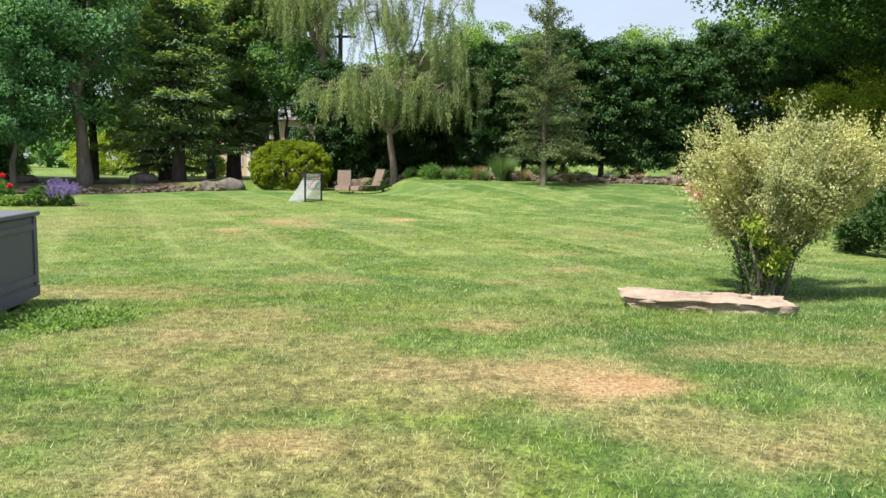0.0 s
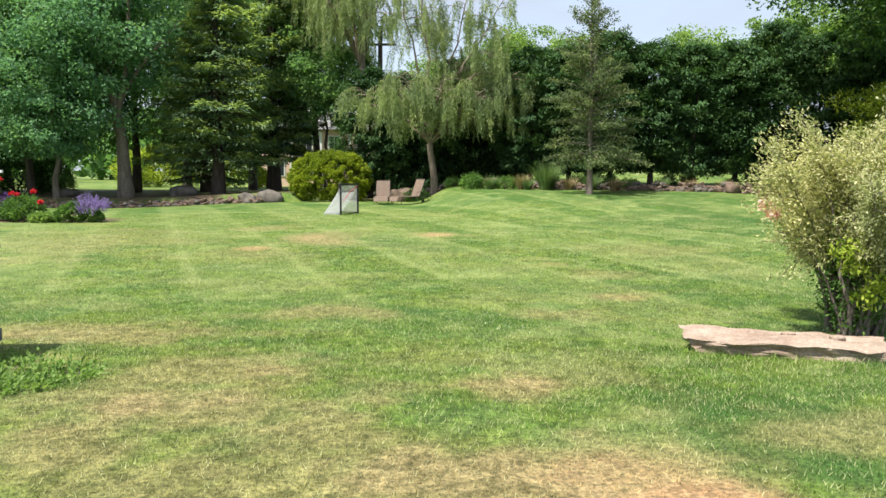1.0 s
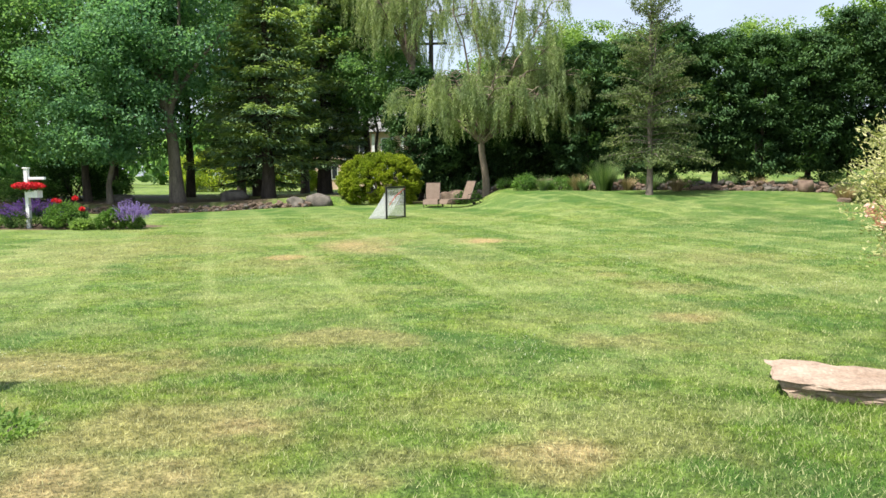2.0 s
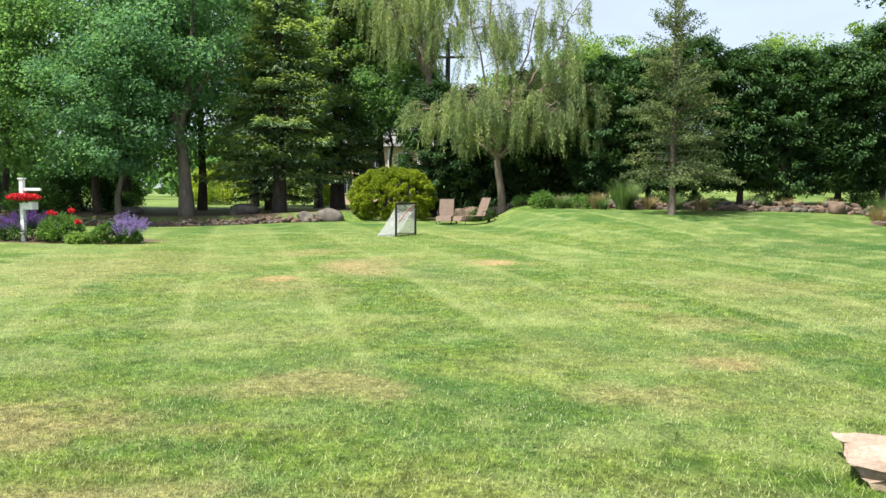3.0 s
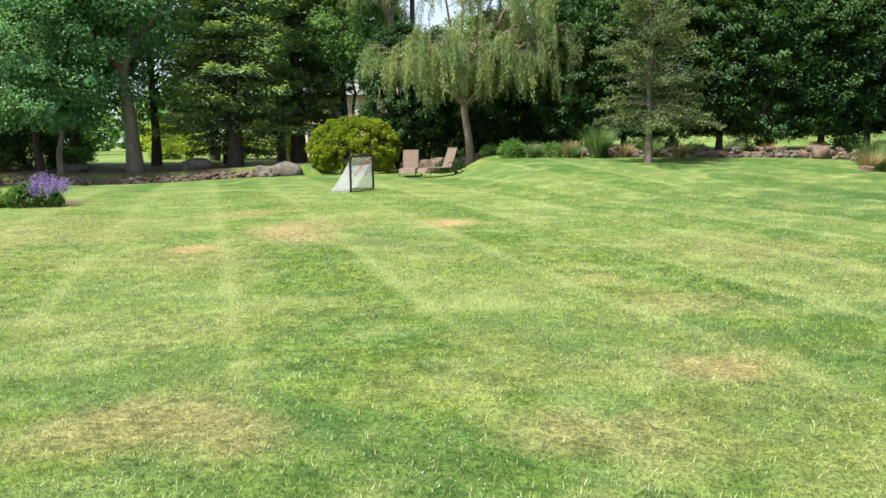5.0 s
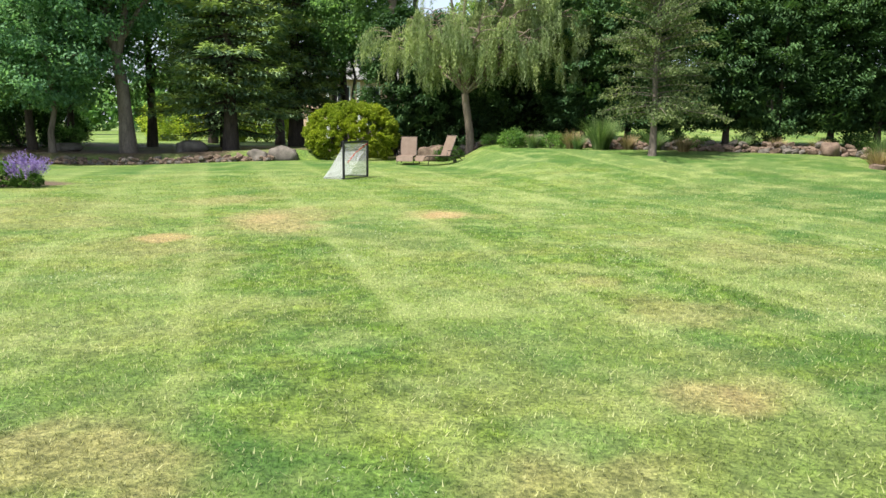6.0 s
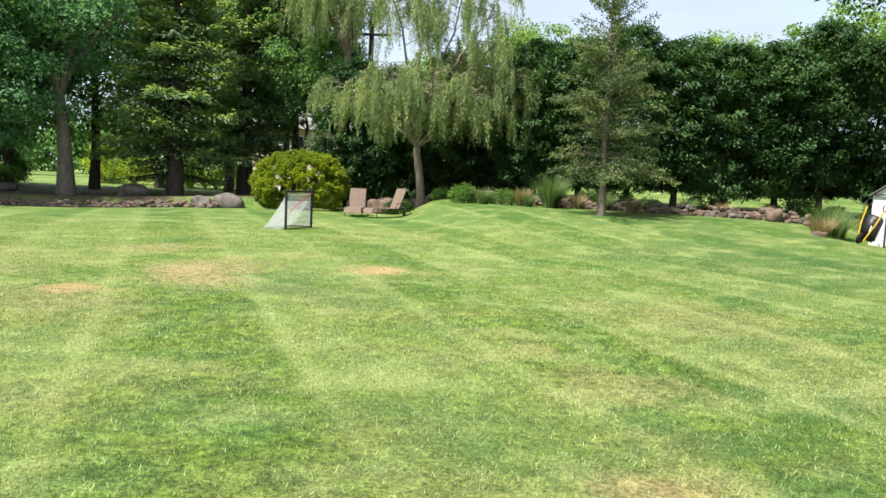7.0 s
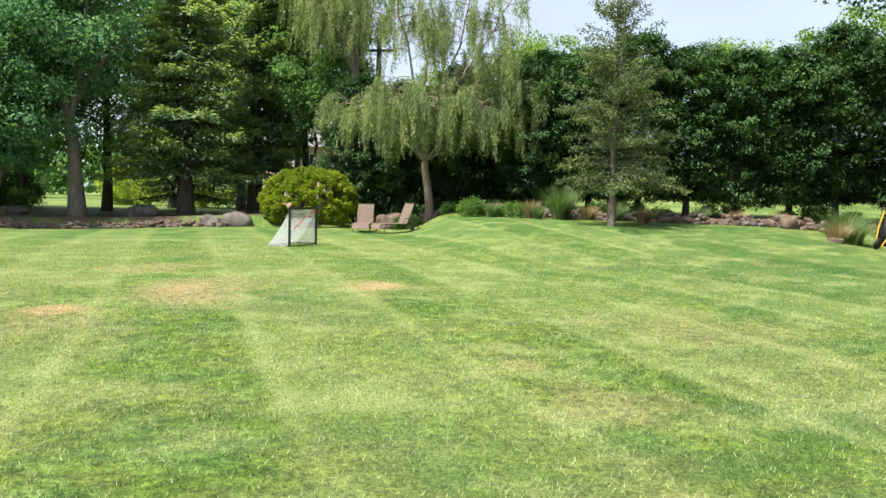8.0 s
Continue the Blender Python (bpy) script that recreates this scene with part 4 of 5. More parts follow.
brush = mound("hedge_brush", on(5.5, 41.2), 63, 0.55, 0.5, 0.75, 0.11, 0.05, LEAF_DARK, 1500, "low dark brush between the hedge trunks", group="brush under the hedge", shaggy=0.4, loose=2.0)
for j in range(16):
    s = ur.uniform(0.5, 1.15)
    copy_thing(brush, on(1.5 + 1.55 * j + ur.uniform(-0.5, 0.5), 41.3 - 0.05 * j + ur.uniform(-0.5, 0.9), ur.uniform(0, 360))).scale = (s * 1.3, s, s)


def far_woods():
    """Distant tree line that closes the view."""
    rng = np.random.default_rng(66)
    cs = []
    for j in range(95):
        a = radians(-75 + 150 * j / 94) + rng.normal(0, 0.01)
        r = rng.uniform(105, 150)
        x, y = r * math.sin(a), r * math.cos(a)
        h = rng.uniform(7, 13)
        cs.append(np.array([x, y, h * 0.5]) + ball(rng, 400, 0.6) * np.array([5.5, 4.0, h * 0.55]))
    c = np.concatenate(cs)
    ob = under("far_woods", leaf_mesh("far_woods", leaves(c, rng.normal(size=c.shape), 1.6, 1.0, rng=rng)), LEAF_WOOD)
    return tagged(ob, "distant green tree line closing the view", "woods", kind="stuff")


far_woods()

# flower bed
BED = "flower bed plants"
mound("boxwood_shrub", on(-12.88, 23.70), 71, 0.46, 0.45, 0.64, 0.045, 0.028, LEAF_SHRUB, 11000, "small clipped round green boxwood", lumps=90, shaggy=0.12)
rngb = np.random.default_rng(72)
cat = mound("catmint_plant", on(-12.30, 23.85), 73, 0.36, 0.36, 0.42, 0.07, 0.03, LEAF_SHRUB, 3000, "catmint with upright violet flower spikes", "flower", shaggy=0.2)
spikes(cat, rngb, 170, 0.55, 0.5, 0.5, 0.92, PETAL_VIOLET)
sal = mound("salvia_plant", on(-15.95, 24.30), 74, 0.95, 0.7, 0.55, 0.08, 0.03, LEAF_DARK, 5000, "deep violet salvia clump round the white post", "flower", shaggy=0.2)
spikes(sal, rngb, 190, 1.0, 0.75, 0.6, 0.95, PETAL_DEEP)
rose = mound("rose_bush", on(-14.6, 24.00), 75, 0.62, 0.55, 0.82, 0.06, 0.04, LEAF_SHRUB, 5500, "rose bush with a few red blooms", "flower", shaggy=0.22)
blooms(rose, rngb, [(0.0, -0.3, 0.86), (0.42, -0.1, 0.95), (0.72, -0.25, 0.62), (-0.3, -0.1, 0.88)], 0.09, PETAL_RED, "red rose bloom")
mound("low_perennial", on(-13.75, 23.65), 76, 0.42, 0.4, 0.3, 0.09, 0.04, LEAF_BRIGHT, 2600, "low pale green leafy perennial in the bed", "plant", group=BED, shaggy=0.22)
mound("low_perennial", on(-17.35, 23.80), 77, 0.6, 0.5, 0.4, 0.09, 0.04, LEAF_BRIGHT, 2600, "low pale green leafy perennial in the bed", "plant", group=BED, shaggy=0.22)
mound("dark_perennial", on(-15.35, 24.80), 78, 0.5, 0.5, 0.5, 0.08, 0.04, LEAF_DARK, 2600, "dark leafy perennial behind the roses", "plant", group=BED, shaggy=0.22)


def feeder_post(m):
    root = thing("flower_post", m, "white wooden post with red hanging flowers and small box", "post")
    part("post", boxed(-0.06, 0.06, -0.06, 0.06, -0.2, 1.86, 0.008), WHITE_PAINT, root)
    part("cap", boxed(-0.085, 0.085, -0.085, 0.085, 1.86, 1.9, 0.008), WHITE_PAINT, root)
    part("crossarm", boxed(0.06, 0.62, -0.04, 0.04, 1.52, 1.6, 0.006), WHITE_PAINT, root)
    bx = part("nest_box", boxed(0.07, 0.42, -0.13, 0.13, 0.96, 1.2, 0.01), WHITE_PAINT, root, "small white box below the flowers")
    rng = np.random.default_rng(79)
    c = ball(rng, 1500, 0.6) * np.array([0.55, 0.3, 0.12]) + np.array([0.08, -0.05, 1.33])
    under("red_flowers", leaf_mesh("red_flowers", leaves(c, rng.normal(size=c.shape) + np.array([0, 0, 0.5]), 0.075, 0.065, rng=rng)), PETAL_RED, root, "mass of bright red petals")
    c = ball(rng, 500, 0.6) * np.array([0.45, 0.26, 0.09]) + np.array([0.08, -0.02, 1.24])
    under("flower_leaves", leaf_mesh("flower_leaves", leaves(c, rng.normal(size=c.shape), 0.08, 0.05, rng=rng)), LEAF_SHRUB, root, "green leaves under the flowers")


feeder_post(on(-15.75, 23.85))

# plants along the back wall
tussock("reed_clump", on(2.95, 39.0), 81, 0.95, 1.5, 900, BLADE_TALL, "tall green ornamental grass clump by the stone wall")
tussock("reed_clump", on(12.4, 34.6), 82, 0.9, 1.25, 420, BLADE_TALL, "tall green grasses beside the shed")
tussock("dry_grass_clump", on(11.9, 33.9), 83, 0.65, 0.75, 380, BLADE_DRY, "dry straw-coloured grass clump")
tussock("reed_clump", on(13.4, 36.2), 84, 0.9, 1.3, 320, BLADE_TALL, "tall green grasses beside the shed")
per_a = mound("wall_perennial", on(0.9, 39.4), 85, 0.7, 0.5, 0.6, 0.1, 0.04, LEAF_SHRUB, 2400, "green perennial growing along the stone wall", "plant", group="wall plants", shaggy=0.28)
per_b = tussock("wall_grass", on(6.2, 38.3), 86, 0.55, 0.7, 300, BLADE_DRY, "dry straw-coloured grass along the stone wall", group="wall plants", category="plant")
per_c = tussock("wall_grass", on(5.2, 39.2), 87, 0.6, 0.85, 340, BLADE_TALL, "green grass along the stone wall", group="wall plants", category="plant")
for j, (x, y) in enumerate([(-0.8, 40.0), (1.7, 39.3), (-4.6, 42.0), (7.0, 39.4), (4.1, 39.3), (8.6, 39.0), (-1.8, 41.2), (9.9, 38.6), (0.1, 39.2), (-3.8, 41.5), (11.4, 38.2), (2.0, 38.9)]):
    s = ur.uniform(0.7, 1.2)
    copy_thing((per_a, per_b, per_c)[j % 3], on(x, y, ur.uniform(0, 360))).scale = (s, s, s)
for wx, wy, ws in ((-3.35, 6.6, 0.9), (-2.95, 6.45, 0.8), (-3.45, 6.1, 0.8), (-3.2, 5.9, 0.7), (-3.62, 6.35, 0.7), (-3.7, 6.9, 0.6), (-3.0, 6.1, 0.6)):
    mound("weed_patch", on(wx, wy), int(88 - wx * 10), 0.38 * ws, 0.3 * ws, 0.07 * ws, 0.045, 0.026, LEAF_BRIGHT, 420, "low clover-like weeds in the grass beside the box", "weed", lumps=40, group="weeds by the box", shaggy=0.3)


# ---- stones ----
def stone_mesh(name, seed, sx, sy, sz, cuts=1, rough=0.16, material=None, flat=0.5):
    rng = random.Random(seed)
    bm = bmesh.new()
    bmesh.ops.create_cube(bm, size=1.0)
    bmesh.ops.subdivide_edges(bm, edges=bm.edges[:], cuts=cuts, use_grid_fill=True)
    off = Vector((rng.uniform(0, 90), rng.uniform(0, 90), rng.uniform(0, 90)))
    for v in bm.verts:
        ball_co = v.co.normalized() * 0.62
        v.co = v.co.lerp(ball_co, 1 - flat)
        v.co += noise.noise_vector(v.co * 1.7 + off) * rough
        v.co = Vector((v.co.x * sx, v.co.y * sy, v.co.z * sz))
    me = bpy.data.meshes.new(name)
    bm.to_mesh(me)
    bm.free()
    if material:
        me.materials.append(material)
    return me


def slab(m):
    """The long flat slab under the shrub, rough-broken along its edges."""
    rng = random.Random(3)
    bm = bmesh.new()
    bmesh.ops.create_cube(bm, size=1.0)
    bmesh.ops.subdivide_edges(bm, edges=bm.edges[:], cuts=14, use_grid_fill=True)
    for v in bm.verts:
        x, y, z = v.co
        top = z > 0.49
        edge = max(abs(x), abs(y)) > 0.49
        taper = 1.0 - 0.35 * (x + 0.5) * (1 if y > 0 else 0)
        n = noise.noise_vector(Vector((x * 5, y * 3, z * 2.0)))
        n2 = noise.noise_vector(Vector((x * 15 + 9, y * 9, z * 6.0)))
        under_cut = (0.5 - z) * 0.16
        px = x * 1.86 * (1 - (under_cut if abs(x) > 0.3 else 0)) + n.x * 0.07 + n2.x * 0.03
        py = y * 0.66 * taper * (1 - under_cut) + n.y * 0.06 + n2.y * 0.035 + (0.05 if x < -0.3 else 0)
        pz = (z + 0.5) * 0.22 - 0.06 + (n.z * 0.035 + n2.z * 0.018 if not (z < -0.49) else 0) - (0.02 if top and edge else 0)
        v.co = (px, py, pz)
    ob = part("stone_slab", bm, SLAB_STONE)
    ob.matrix_world = m
    return tagged(ob, "long flat pinkish sandstone slab on the lawn", "stone")


slab(pose(2.98, 8.42, gz(2.98, 8.42) + 0.0, 1.0, 1.0, -8))
for x, y, s in ((3.02, 8.5, 0.09), (3.42, 8.36, 0.1)):
    ob = under("pebble", stone_mesh("pebble", int(x * 100), s * 1.25, s * 0.9, s * 0.45, 2), SLAB_STONE, smooth=True)
    ob.location = (x, y, gz(x, y) + 0.17 - (x - 2.98) * 0.017)
    tagged(ob, "small loose stone lying on the sandstone slab", "stone", "pebbles on the slab")

STONES = [stone_mesh("stone", 100 + i, 1.0, 0.8, 0.62 + 0.05 * (i % 3), 1, 0.17, (STONE, STONE, STONE_DARK)[i % 3], 0.55) for i in range(9)]


def stone_wall(name, pts, courses, size, label, seed):
    """A dry rubble wall along a line of points, stone by stone."""
    rng = random.Random(seed)
    root = tagged(new(name), label, "wall", kind="structure")
    p = np.array(pts, float)
    seg = np.concatenate([[0], np.cumsum(np.hypot(*np.diff(p, axis=0).T))])
    for c in range(courses):
        s = rng.uniform(0, size)
        while s < seg[-1]:
            w = size * rng.uniform(0.6, 1.5)
            x, y = np.interp(s + w / 2, seg, p[:, 0]), np.interp(s + w / 2, seg, p[:, 1])
            y += rng.uniform(-0.13, 0.13) + c * 0.1
            h = size * rng.uniform(0.5, 0.75)
            ob = new("stone", rng.choice(STONES))
            ob.parent = root
            ob.location = (x, y, gz(x, y) + h * 0.3 + c * size * 0.42 + rng.uniform(-0.04, 0.04))
            ob.rotation_euler = (rng.uniform(-0.5, 0.5), rng.uniform(-0.5, 0.5), rng.choice((0, math.pi)) + rng.uniform(-0.6, 0.6))
            ob.scale = (w, size * rng.uniform(0.8, 1.2), h * 1.3)
            s += w * rng.uniform(0.72, 0.95) + (rng.uniform(0.1, 0.9) if c == courses - 1 and rng.random() < 0.4 else 0)
    return root


stone_wall("stone_wall", [(-5.6, 42.6), (-2.0, 41.8), (1.0, 40.4), (4.0, 39.6), (7.0, 39.0), (10.0, 38.2), (12.9, 37.4)], 3, 0.31, "low rubble field-stone wall along the back of the lawn", 5)
stone_wall("stone_wall", [(-30.0, 39.2), (-22, 39.9), (-16, 40.25), (-12.2, 40.5)], 3, 0.25, "low field-stone edging wall below the wood", 6)
for j, (x, y, sx, sy, sz, mat, lab) in enumerate([(-12.9, 40.75, 0.85, 0.7, 0.6, STONE_DARK, "grey boulder at the end of the wall"), (-11.75, 41.0, 1.15, 0.8, 0.72, STONE_DARK, "large grey boulder beside the globe shrub"),
                                                  (-17.6, 43.2, 1.4, 0.9, 0.65, STONE_DARK, "dark boulder lying under the spruce"), (-24.6, 43.5, 1.1, 0.8, 0.5, STONE_DARK, "dark boulder in the wood"),
                                                  (-4.7, 42.0, 1.3, 0.9, 0.85, STONE, "pale boulder behind the loungers"), (11.6, 37.6, 0.62, 0.55, 0.6, STONE, "round boulder at the wall's end"), (11.75, 33.6, 0.4, 0.3, 0.2, STONE, "pale stone at the foot of the grasses")]):
    ob = under("boulder", stone_mesh("boulder", 300 + j, sx, sy, sz, 5, 0.24, None, 0.3), mat, smooth=True)
    ob.location = (x, y, gz(x, y) + sz * 0.28)
    tagged(ob, lab, "boulder")


# ---- things on the lawn ----
def goal(m):
    """Pop-up practice goal: black front frame in the y-z plane, net sloping back to -x."""
    root = thing("practice_goal", m, "small black-framed practice goal with white net", "goal")
    W, H, D = 1.55, 1.1, 0.72
    part("post", boxed(-0.03, 0.03, -0.03, 0.03, 0, H, 0.008), BLACK_FRAME, root)
    part("post", boxed(-0.03, 0.03, W - 0.03, W + 0.03, 0, H, 0.008), BLACK_FRAME, root)
    part("crossbar", boxed(-0.032, 0.032, -0.035, W + 0.035, H - 0.005, H + 0.055, 0.01), BLACK_FRAME, root)
    under("ground_bar", rods([[(-0.02, 0, 0.03), (-D, 0.03, 0.02), (-D, W - 0.03, 0.02), (-0.02, W, 0.03)]], 0.012), BLACK_FRAME, root)
    part("front_edge", boxed(-0.02, 0.02, 0.03, W - 0.03, 0.0, 0.022, 0.004), BLACK_FRAME, root)
    net = Pile()
    def sag(u, v):
        # u across, v from crossbar to the ground at the back
        x = -D * (v ** 1.55) - 0.05 * np.sin(np.pi * v)
        return np.stack([np.broadcast_to(x, np.broadcast(u, v).shape), np.broadcast_to(u * W, np.broadcast(u, v).shape), np.broadcast_to(H * (1 - v) + 0.01, np.broadcast(u, v).shape)], -1)
    for u in np.linspace(0, 1, 36):
        net.tube(sag(np.full(14, u), np.linspace(0, 1, 14)), 0.0056, 3)
    for v in np.linspace(0.0, 1, 28):
        net.tube(sag(np.linspace(0, 1, 8), np.full(8, v)), 0.0056, 3)
    under("back_net", net.mesh("back_net"), NET_WHITE, root)
    for y in (0.0, W):
        side = Pile()
        for v in np.linspace(0.04, 1, 26):
            x = -D * v ** 1.55 - 0.05 * math.sin(math.pi * v)
            side.tube(np.array([(0, y, H * (1 - v) + 0.01), (x, y, H * (1 - v) + 0.01)]), 0.0075, 3)
        for k in np.linspace(0.03, 1, 22):
            v0 = (k ** (1 / 1.55))
            side.tube(np.array([(-D * k, y, 0.01), (-D * k, y, H * (1 - v0) + 0.01)]), 0.0075, 3)
        under("side_net", side.mesh("side_net"), NET_WHITE, root)
    under("strap", rods([[(0.03, W * 0.12, 0.5), (-0.02, W * 0.5, 0.78), (0.03, W * 0.96, H - 0.03)]], 0.014), ORANGE_RED, root, "red elastic strap")


goal(pose(-5.42, 28.8, gz(-5.4, 28.8), 0, 0, -14))


def lounger(m, back=68):
    """Sling chaise longue; foot end towards -y."""
    root = thing("sun_lounger", m, "tan sling sun lounger with raised back and bronze frame", "lounger", "loungers on the lawn")
    w, zf = 0.33, 0.34
    for s in (-1, 1):
        under("side_rail", rods([[(s * w, -1.0, zf - 0.06), (s * w, -0.9, zf), (s * w, 0.55, zf), (s * w, 0.8, zf - 0.03)]], 0.018), BRONZE, root)
        under("front_leg", rods([[(s * w, -0.78, zf), (s * w, -0.86, 0.0)]], 0.016), BRONZE, root)
        under("rear_leg", rods([[(s * w, 0.45, zf), (s * (w + 0.02), 0.78, 0.08)]], 0.016), BRONZE, root)
        wheel = part("wheel", wheel_bm(0.085, 0.04), RUBBER, root)
        wheel.location = (s * (w + 0.05), 0.8, 0.085)
        under("armrest", rods([[(s * (w + 0.03), -0.05, zf), (s * (w + 0.05), -0.02, zf + 0.2), (s * (w + 0.05), 0.35, zf + 0.22), (s * w, 0.55, zf + 0.3)]], 0.016), BRONZE, root)
    b = radians(back)
    tip = (0.1 + 0.82 * math.cos(b), zf + 0.82 * math.sin(b))
    under("back_frame", rods([[(-w, 0.1, zf), (-w, tip[0], tip[1]), (w, tip[0], tip[1]), (w, 0.1, zf)]], 0.018), BRONZE, root)
    n = 10
    def sheet(p0, p1, half, sag):
        t = np.linspace(0, 1, n)
        u = np.linspace(-half, half, 6)
        T, U = np.meshgrid(t, u, indexing='ij')
        dip = sag * np.sin(np.pi * T) * (1 - (U / half) ** 2)
        v = np.stack([U, p0[0] + (p1[0] - p0[0]) * T, p0[1] + (p1[1] - p0[1]) * T - dip + 0.012], -1)
        lo = v.copy()
        lo[..., 2] -= 0.012
        allv = np.concatenate([v.reshape(-1, 3), lo.reshape(-1, 3)])
        i = (np.arange(n - 1)[:, None] * 6 + np.arange(5)[None]).ravel()[:, None]
        f = np.concatenate([i + np.array([[0, 1, 7, 6]]), i + n * 6 + np.array([[0, 6, 7, 1]])])
        return mesh_np("sling", allv, f)
    under("seat_sling", sheet((-0.98, zf - 0.01), (0.1, zf), w, 0.03), SLING, root, smooth=True)
    under("foot_sling", sheet((-1.1, zf - 0.2), (-0.985, zf - 0.012), w, 0.0), SLING, root, smooth=True)
    under("back_sling", sheet((0.1, zf), tip, w, 0.02), SLING, root, smooth=True)
    under("crosspiece", rods([[(-w, -1.0, zf - 0.06), (w, -1.0, zf - 0.06)]], 0.016), BRONZE, root)
    return root


def wheel_bm(r, w):
    bm = bmesh.new()
    bmesh.ops.create_cone(bm, cap_ends=True, segments=18, radius1=r, radius2=r, depth=w)
    bmesh.ops.bevel(bm, geom=[e for e in bm.edges if abs(e.verts[0].co.z - e.verts[1].co.z) < 1e-5], offset=w * 0.25, segments=2, affect='EDGES')
    bmesh.ops.rotate(bm, cent=(0, 0, 0), matrix=Matrix.Rotation(radians(90), 3, 'Y'), verts=bm.verts)
    return bm


lounge = lounger(on(-5.3, 38.8, 3, 1.06))
copy_thing(lounge, on(-3.72, 38.5, -50, 1.06))


def deck_box(m):
    """Resin storage box; origin at the near right corner of its end panel, length towards -x, depth towards +y."""
    root = thing("deck_box", m, "grey resin storage box with panelled end and overhanging lid", "storage box")
    L, D, H = 1.0, 1.7, 0.775
    part("body", boxed(-L, 0, 0, D, 0, H, 0.015), RESIN_GREY, root)
    part("lid", boxed(-L - 0.03, 0.035, -0.035, D + 0.035, H + 0.002, H + 0.05, 0.018), RESIN_GREY, root)
    part("plinth", boxed(-L - 0.008, 0.012, -0.012, D + 0.012, -0.02, 0.09, 0.006), RESIN_GREY, root)
    for y in (0.02, D - 0.1):
        part("corner_stile", boxed(0.002, 0.016, y, y + 0.08, 0.1, H - 0.004, 0.005), RESIN_GREY, root)
    part("panel_rail", boxed(0.002, 0.014, 0.1, D - 0.1, 0.13, 0.2, 0.004), RESIN_GREY, root)
    part("panel_rail", boxed(0.002, 0.014, 0.1, D - 0.1, H - 0.13, H - 0.07, 0.004), RESIN_GREY, root)


deck_box(pose(-3.79, 5.68, gz(-3.7, 6.5) + 0.07, 0, 0, 9))


# ---- shed ----
def shed(m):
    """Metal garden shed; its gable front faces -y, its length runs along +y."""
    root = thing("garden_shed", m, "white metal garden shed with grey ribbed gable roof", "shed")
    W, L, H, R = 2.55, 3.8, 1.82, 2.42
    hw = W / 2
    def wall(x0, x1, y0, y1):
        sheet = part("wall", boxed(x0, x1, y0, y1, -0.15, H), WHITE_METAL, root)
        along_x = (x1 - x0) > (y1 - y0)
        for i in range(int((x1 - x0 if along_x else y1 - y0) / 0.2)):
            c = (x0 if along_x else y0) + 0.1 + i * 0.2
            if along_x:
                part("rib", boxed(c - 0.02, c + 0.02, y0 - 0.008, y1 + 0.008, 0.02, H - 0.02), WHITE_METAL, sheet)
            else:
                part("rib", boxed(x0 - 0.008, x1 + 0.008, c - 0.02, c + 0.02, 0.02, H - 0.02), WHITE_METAL, sheet)
    wall(-hw, -hw + 0.03, 0.03, L - 0.03)
    wall(hw - 0.03, hw, 0.03, L - 0.03)
    wall(-hw, hw, L - 0.03, L)
    part("front_wall", boxed(-hw, -0.53, 0, 0.03, -0.15, H), WHITE_METAL, root)
    part("front_wall", boxed(0.53, hw, 0, 0.03, -0.15, H), WHITE_METAL, root)
    for y in (0.0, L - 0.03):
        bm = bmesh.new()
        vs = [bm.verts.new(q) for q in ((-hw, y, H), (hw, y, H), (0, y, R), (-hw, y + 0.03, H), (hw, y + 0.03, H), (0, y + 0.03, R))]
        for f in ((0, 1, 2), (5, 4, 3), (0, 3, 4, 1), (1, 4, 5, 2), (2, 5, 3, 0)):
            bm.faces.new([vs[i] for i in f])
        part("gable", bm, WHITE_METAL, root)
    part("door", boxed(-0.44, 0.44, -0.012, 0.018, 0.0, 1.7, 0.004), WHITE_METAL, root)
    part("handle", boxed(0.0, 0.05, -0.04, -0.014, 0.78, 0.93, 0.006), TRIM_DARK, root.children[-1])
    part("door_frame", boxed(-0.53, -0.45, -0.03, 0.03, -0.05, 1.78, 0.004), TRIM_DARK, root)
    part("door_frame", boxed(0.45, 0.53, -0.03, 0.03, -0.05, 1.78, 0.004), TRIM_DARK, root)
    part("door_header", boxed(-0.55, 0.55, -0.035, 0.03, 1.72, 1.8, 0.004), TRIM_DARK, root)
    part("eave_trim", boxed(-hw - 0.08, hw + 0.08, -0.07, -0.035, H - 0.01, H + 0.05, 0.004), TRIM_DARK, root)
    slope = math.atan2(R - H, hw)
    run = hw / math.cos(slope) + 0.13
    for s in (-1, 1):
        def pitched(bm):
            bmesh.ops.rotate(bm, cent=(0, 0, 0), matrix=Matrix.Rotation(slope, 3, 'Y'), verts=bm.verts)
            if s < 0:
                bmesh.ops.scale(bm, vec=(-1, 1, 1), verts=bm.verts)
                bmesh.ops.reverse_faces(bm, faces=bm.faces)
            bmesh.ops.translate(bm, vec=(0, 0, R + 0.005), verts=bm.verts)
            return bm
        sheet = part("roof_panel", pitched(boxed(0, run, -0.1, L + 0.1, 0, 0.025)), ROOF_GREY, root)
        for i in range(11):
            y = -0.06 + i * (L + 0.1) / 10.3
            part("rib", pitched(boxed(0.0, run, y, y + 0.035, 0.026, 0.055)), ROOF_GREY, sheet)
    part("ridge_cap", boxed(-0.09, 0.09, -0.1, L + 0.1, R + 0.02, R + 0.06, 0.015), TRIM_DARK, root)
    return root


SHED_AT, SHED_TURN = (14.45, 34.0), -77
shed(pose(SHED_AT[0], SHED_AT[1], gz(14.6, 33.6), 0, 0, SHED_TURN))


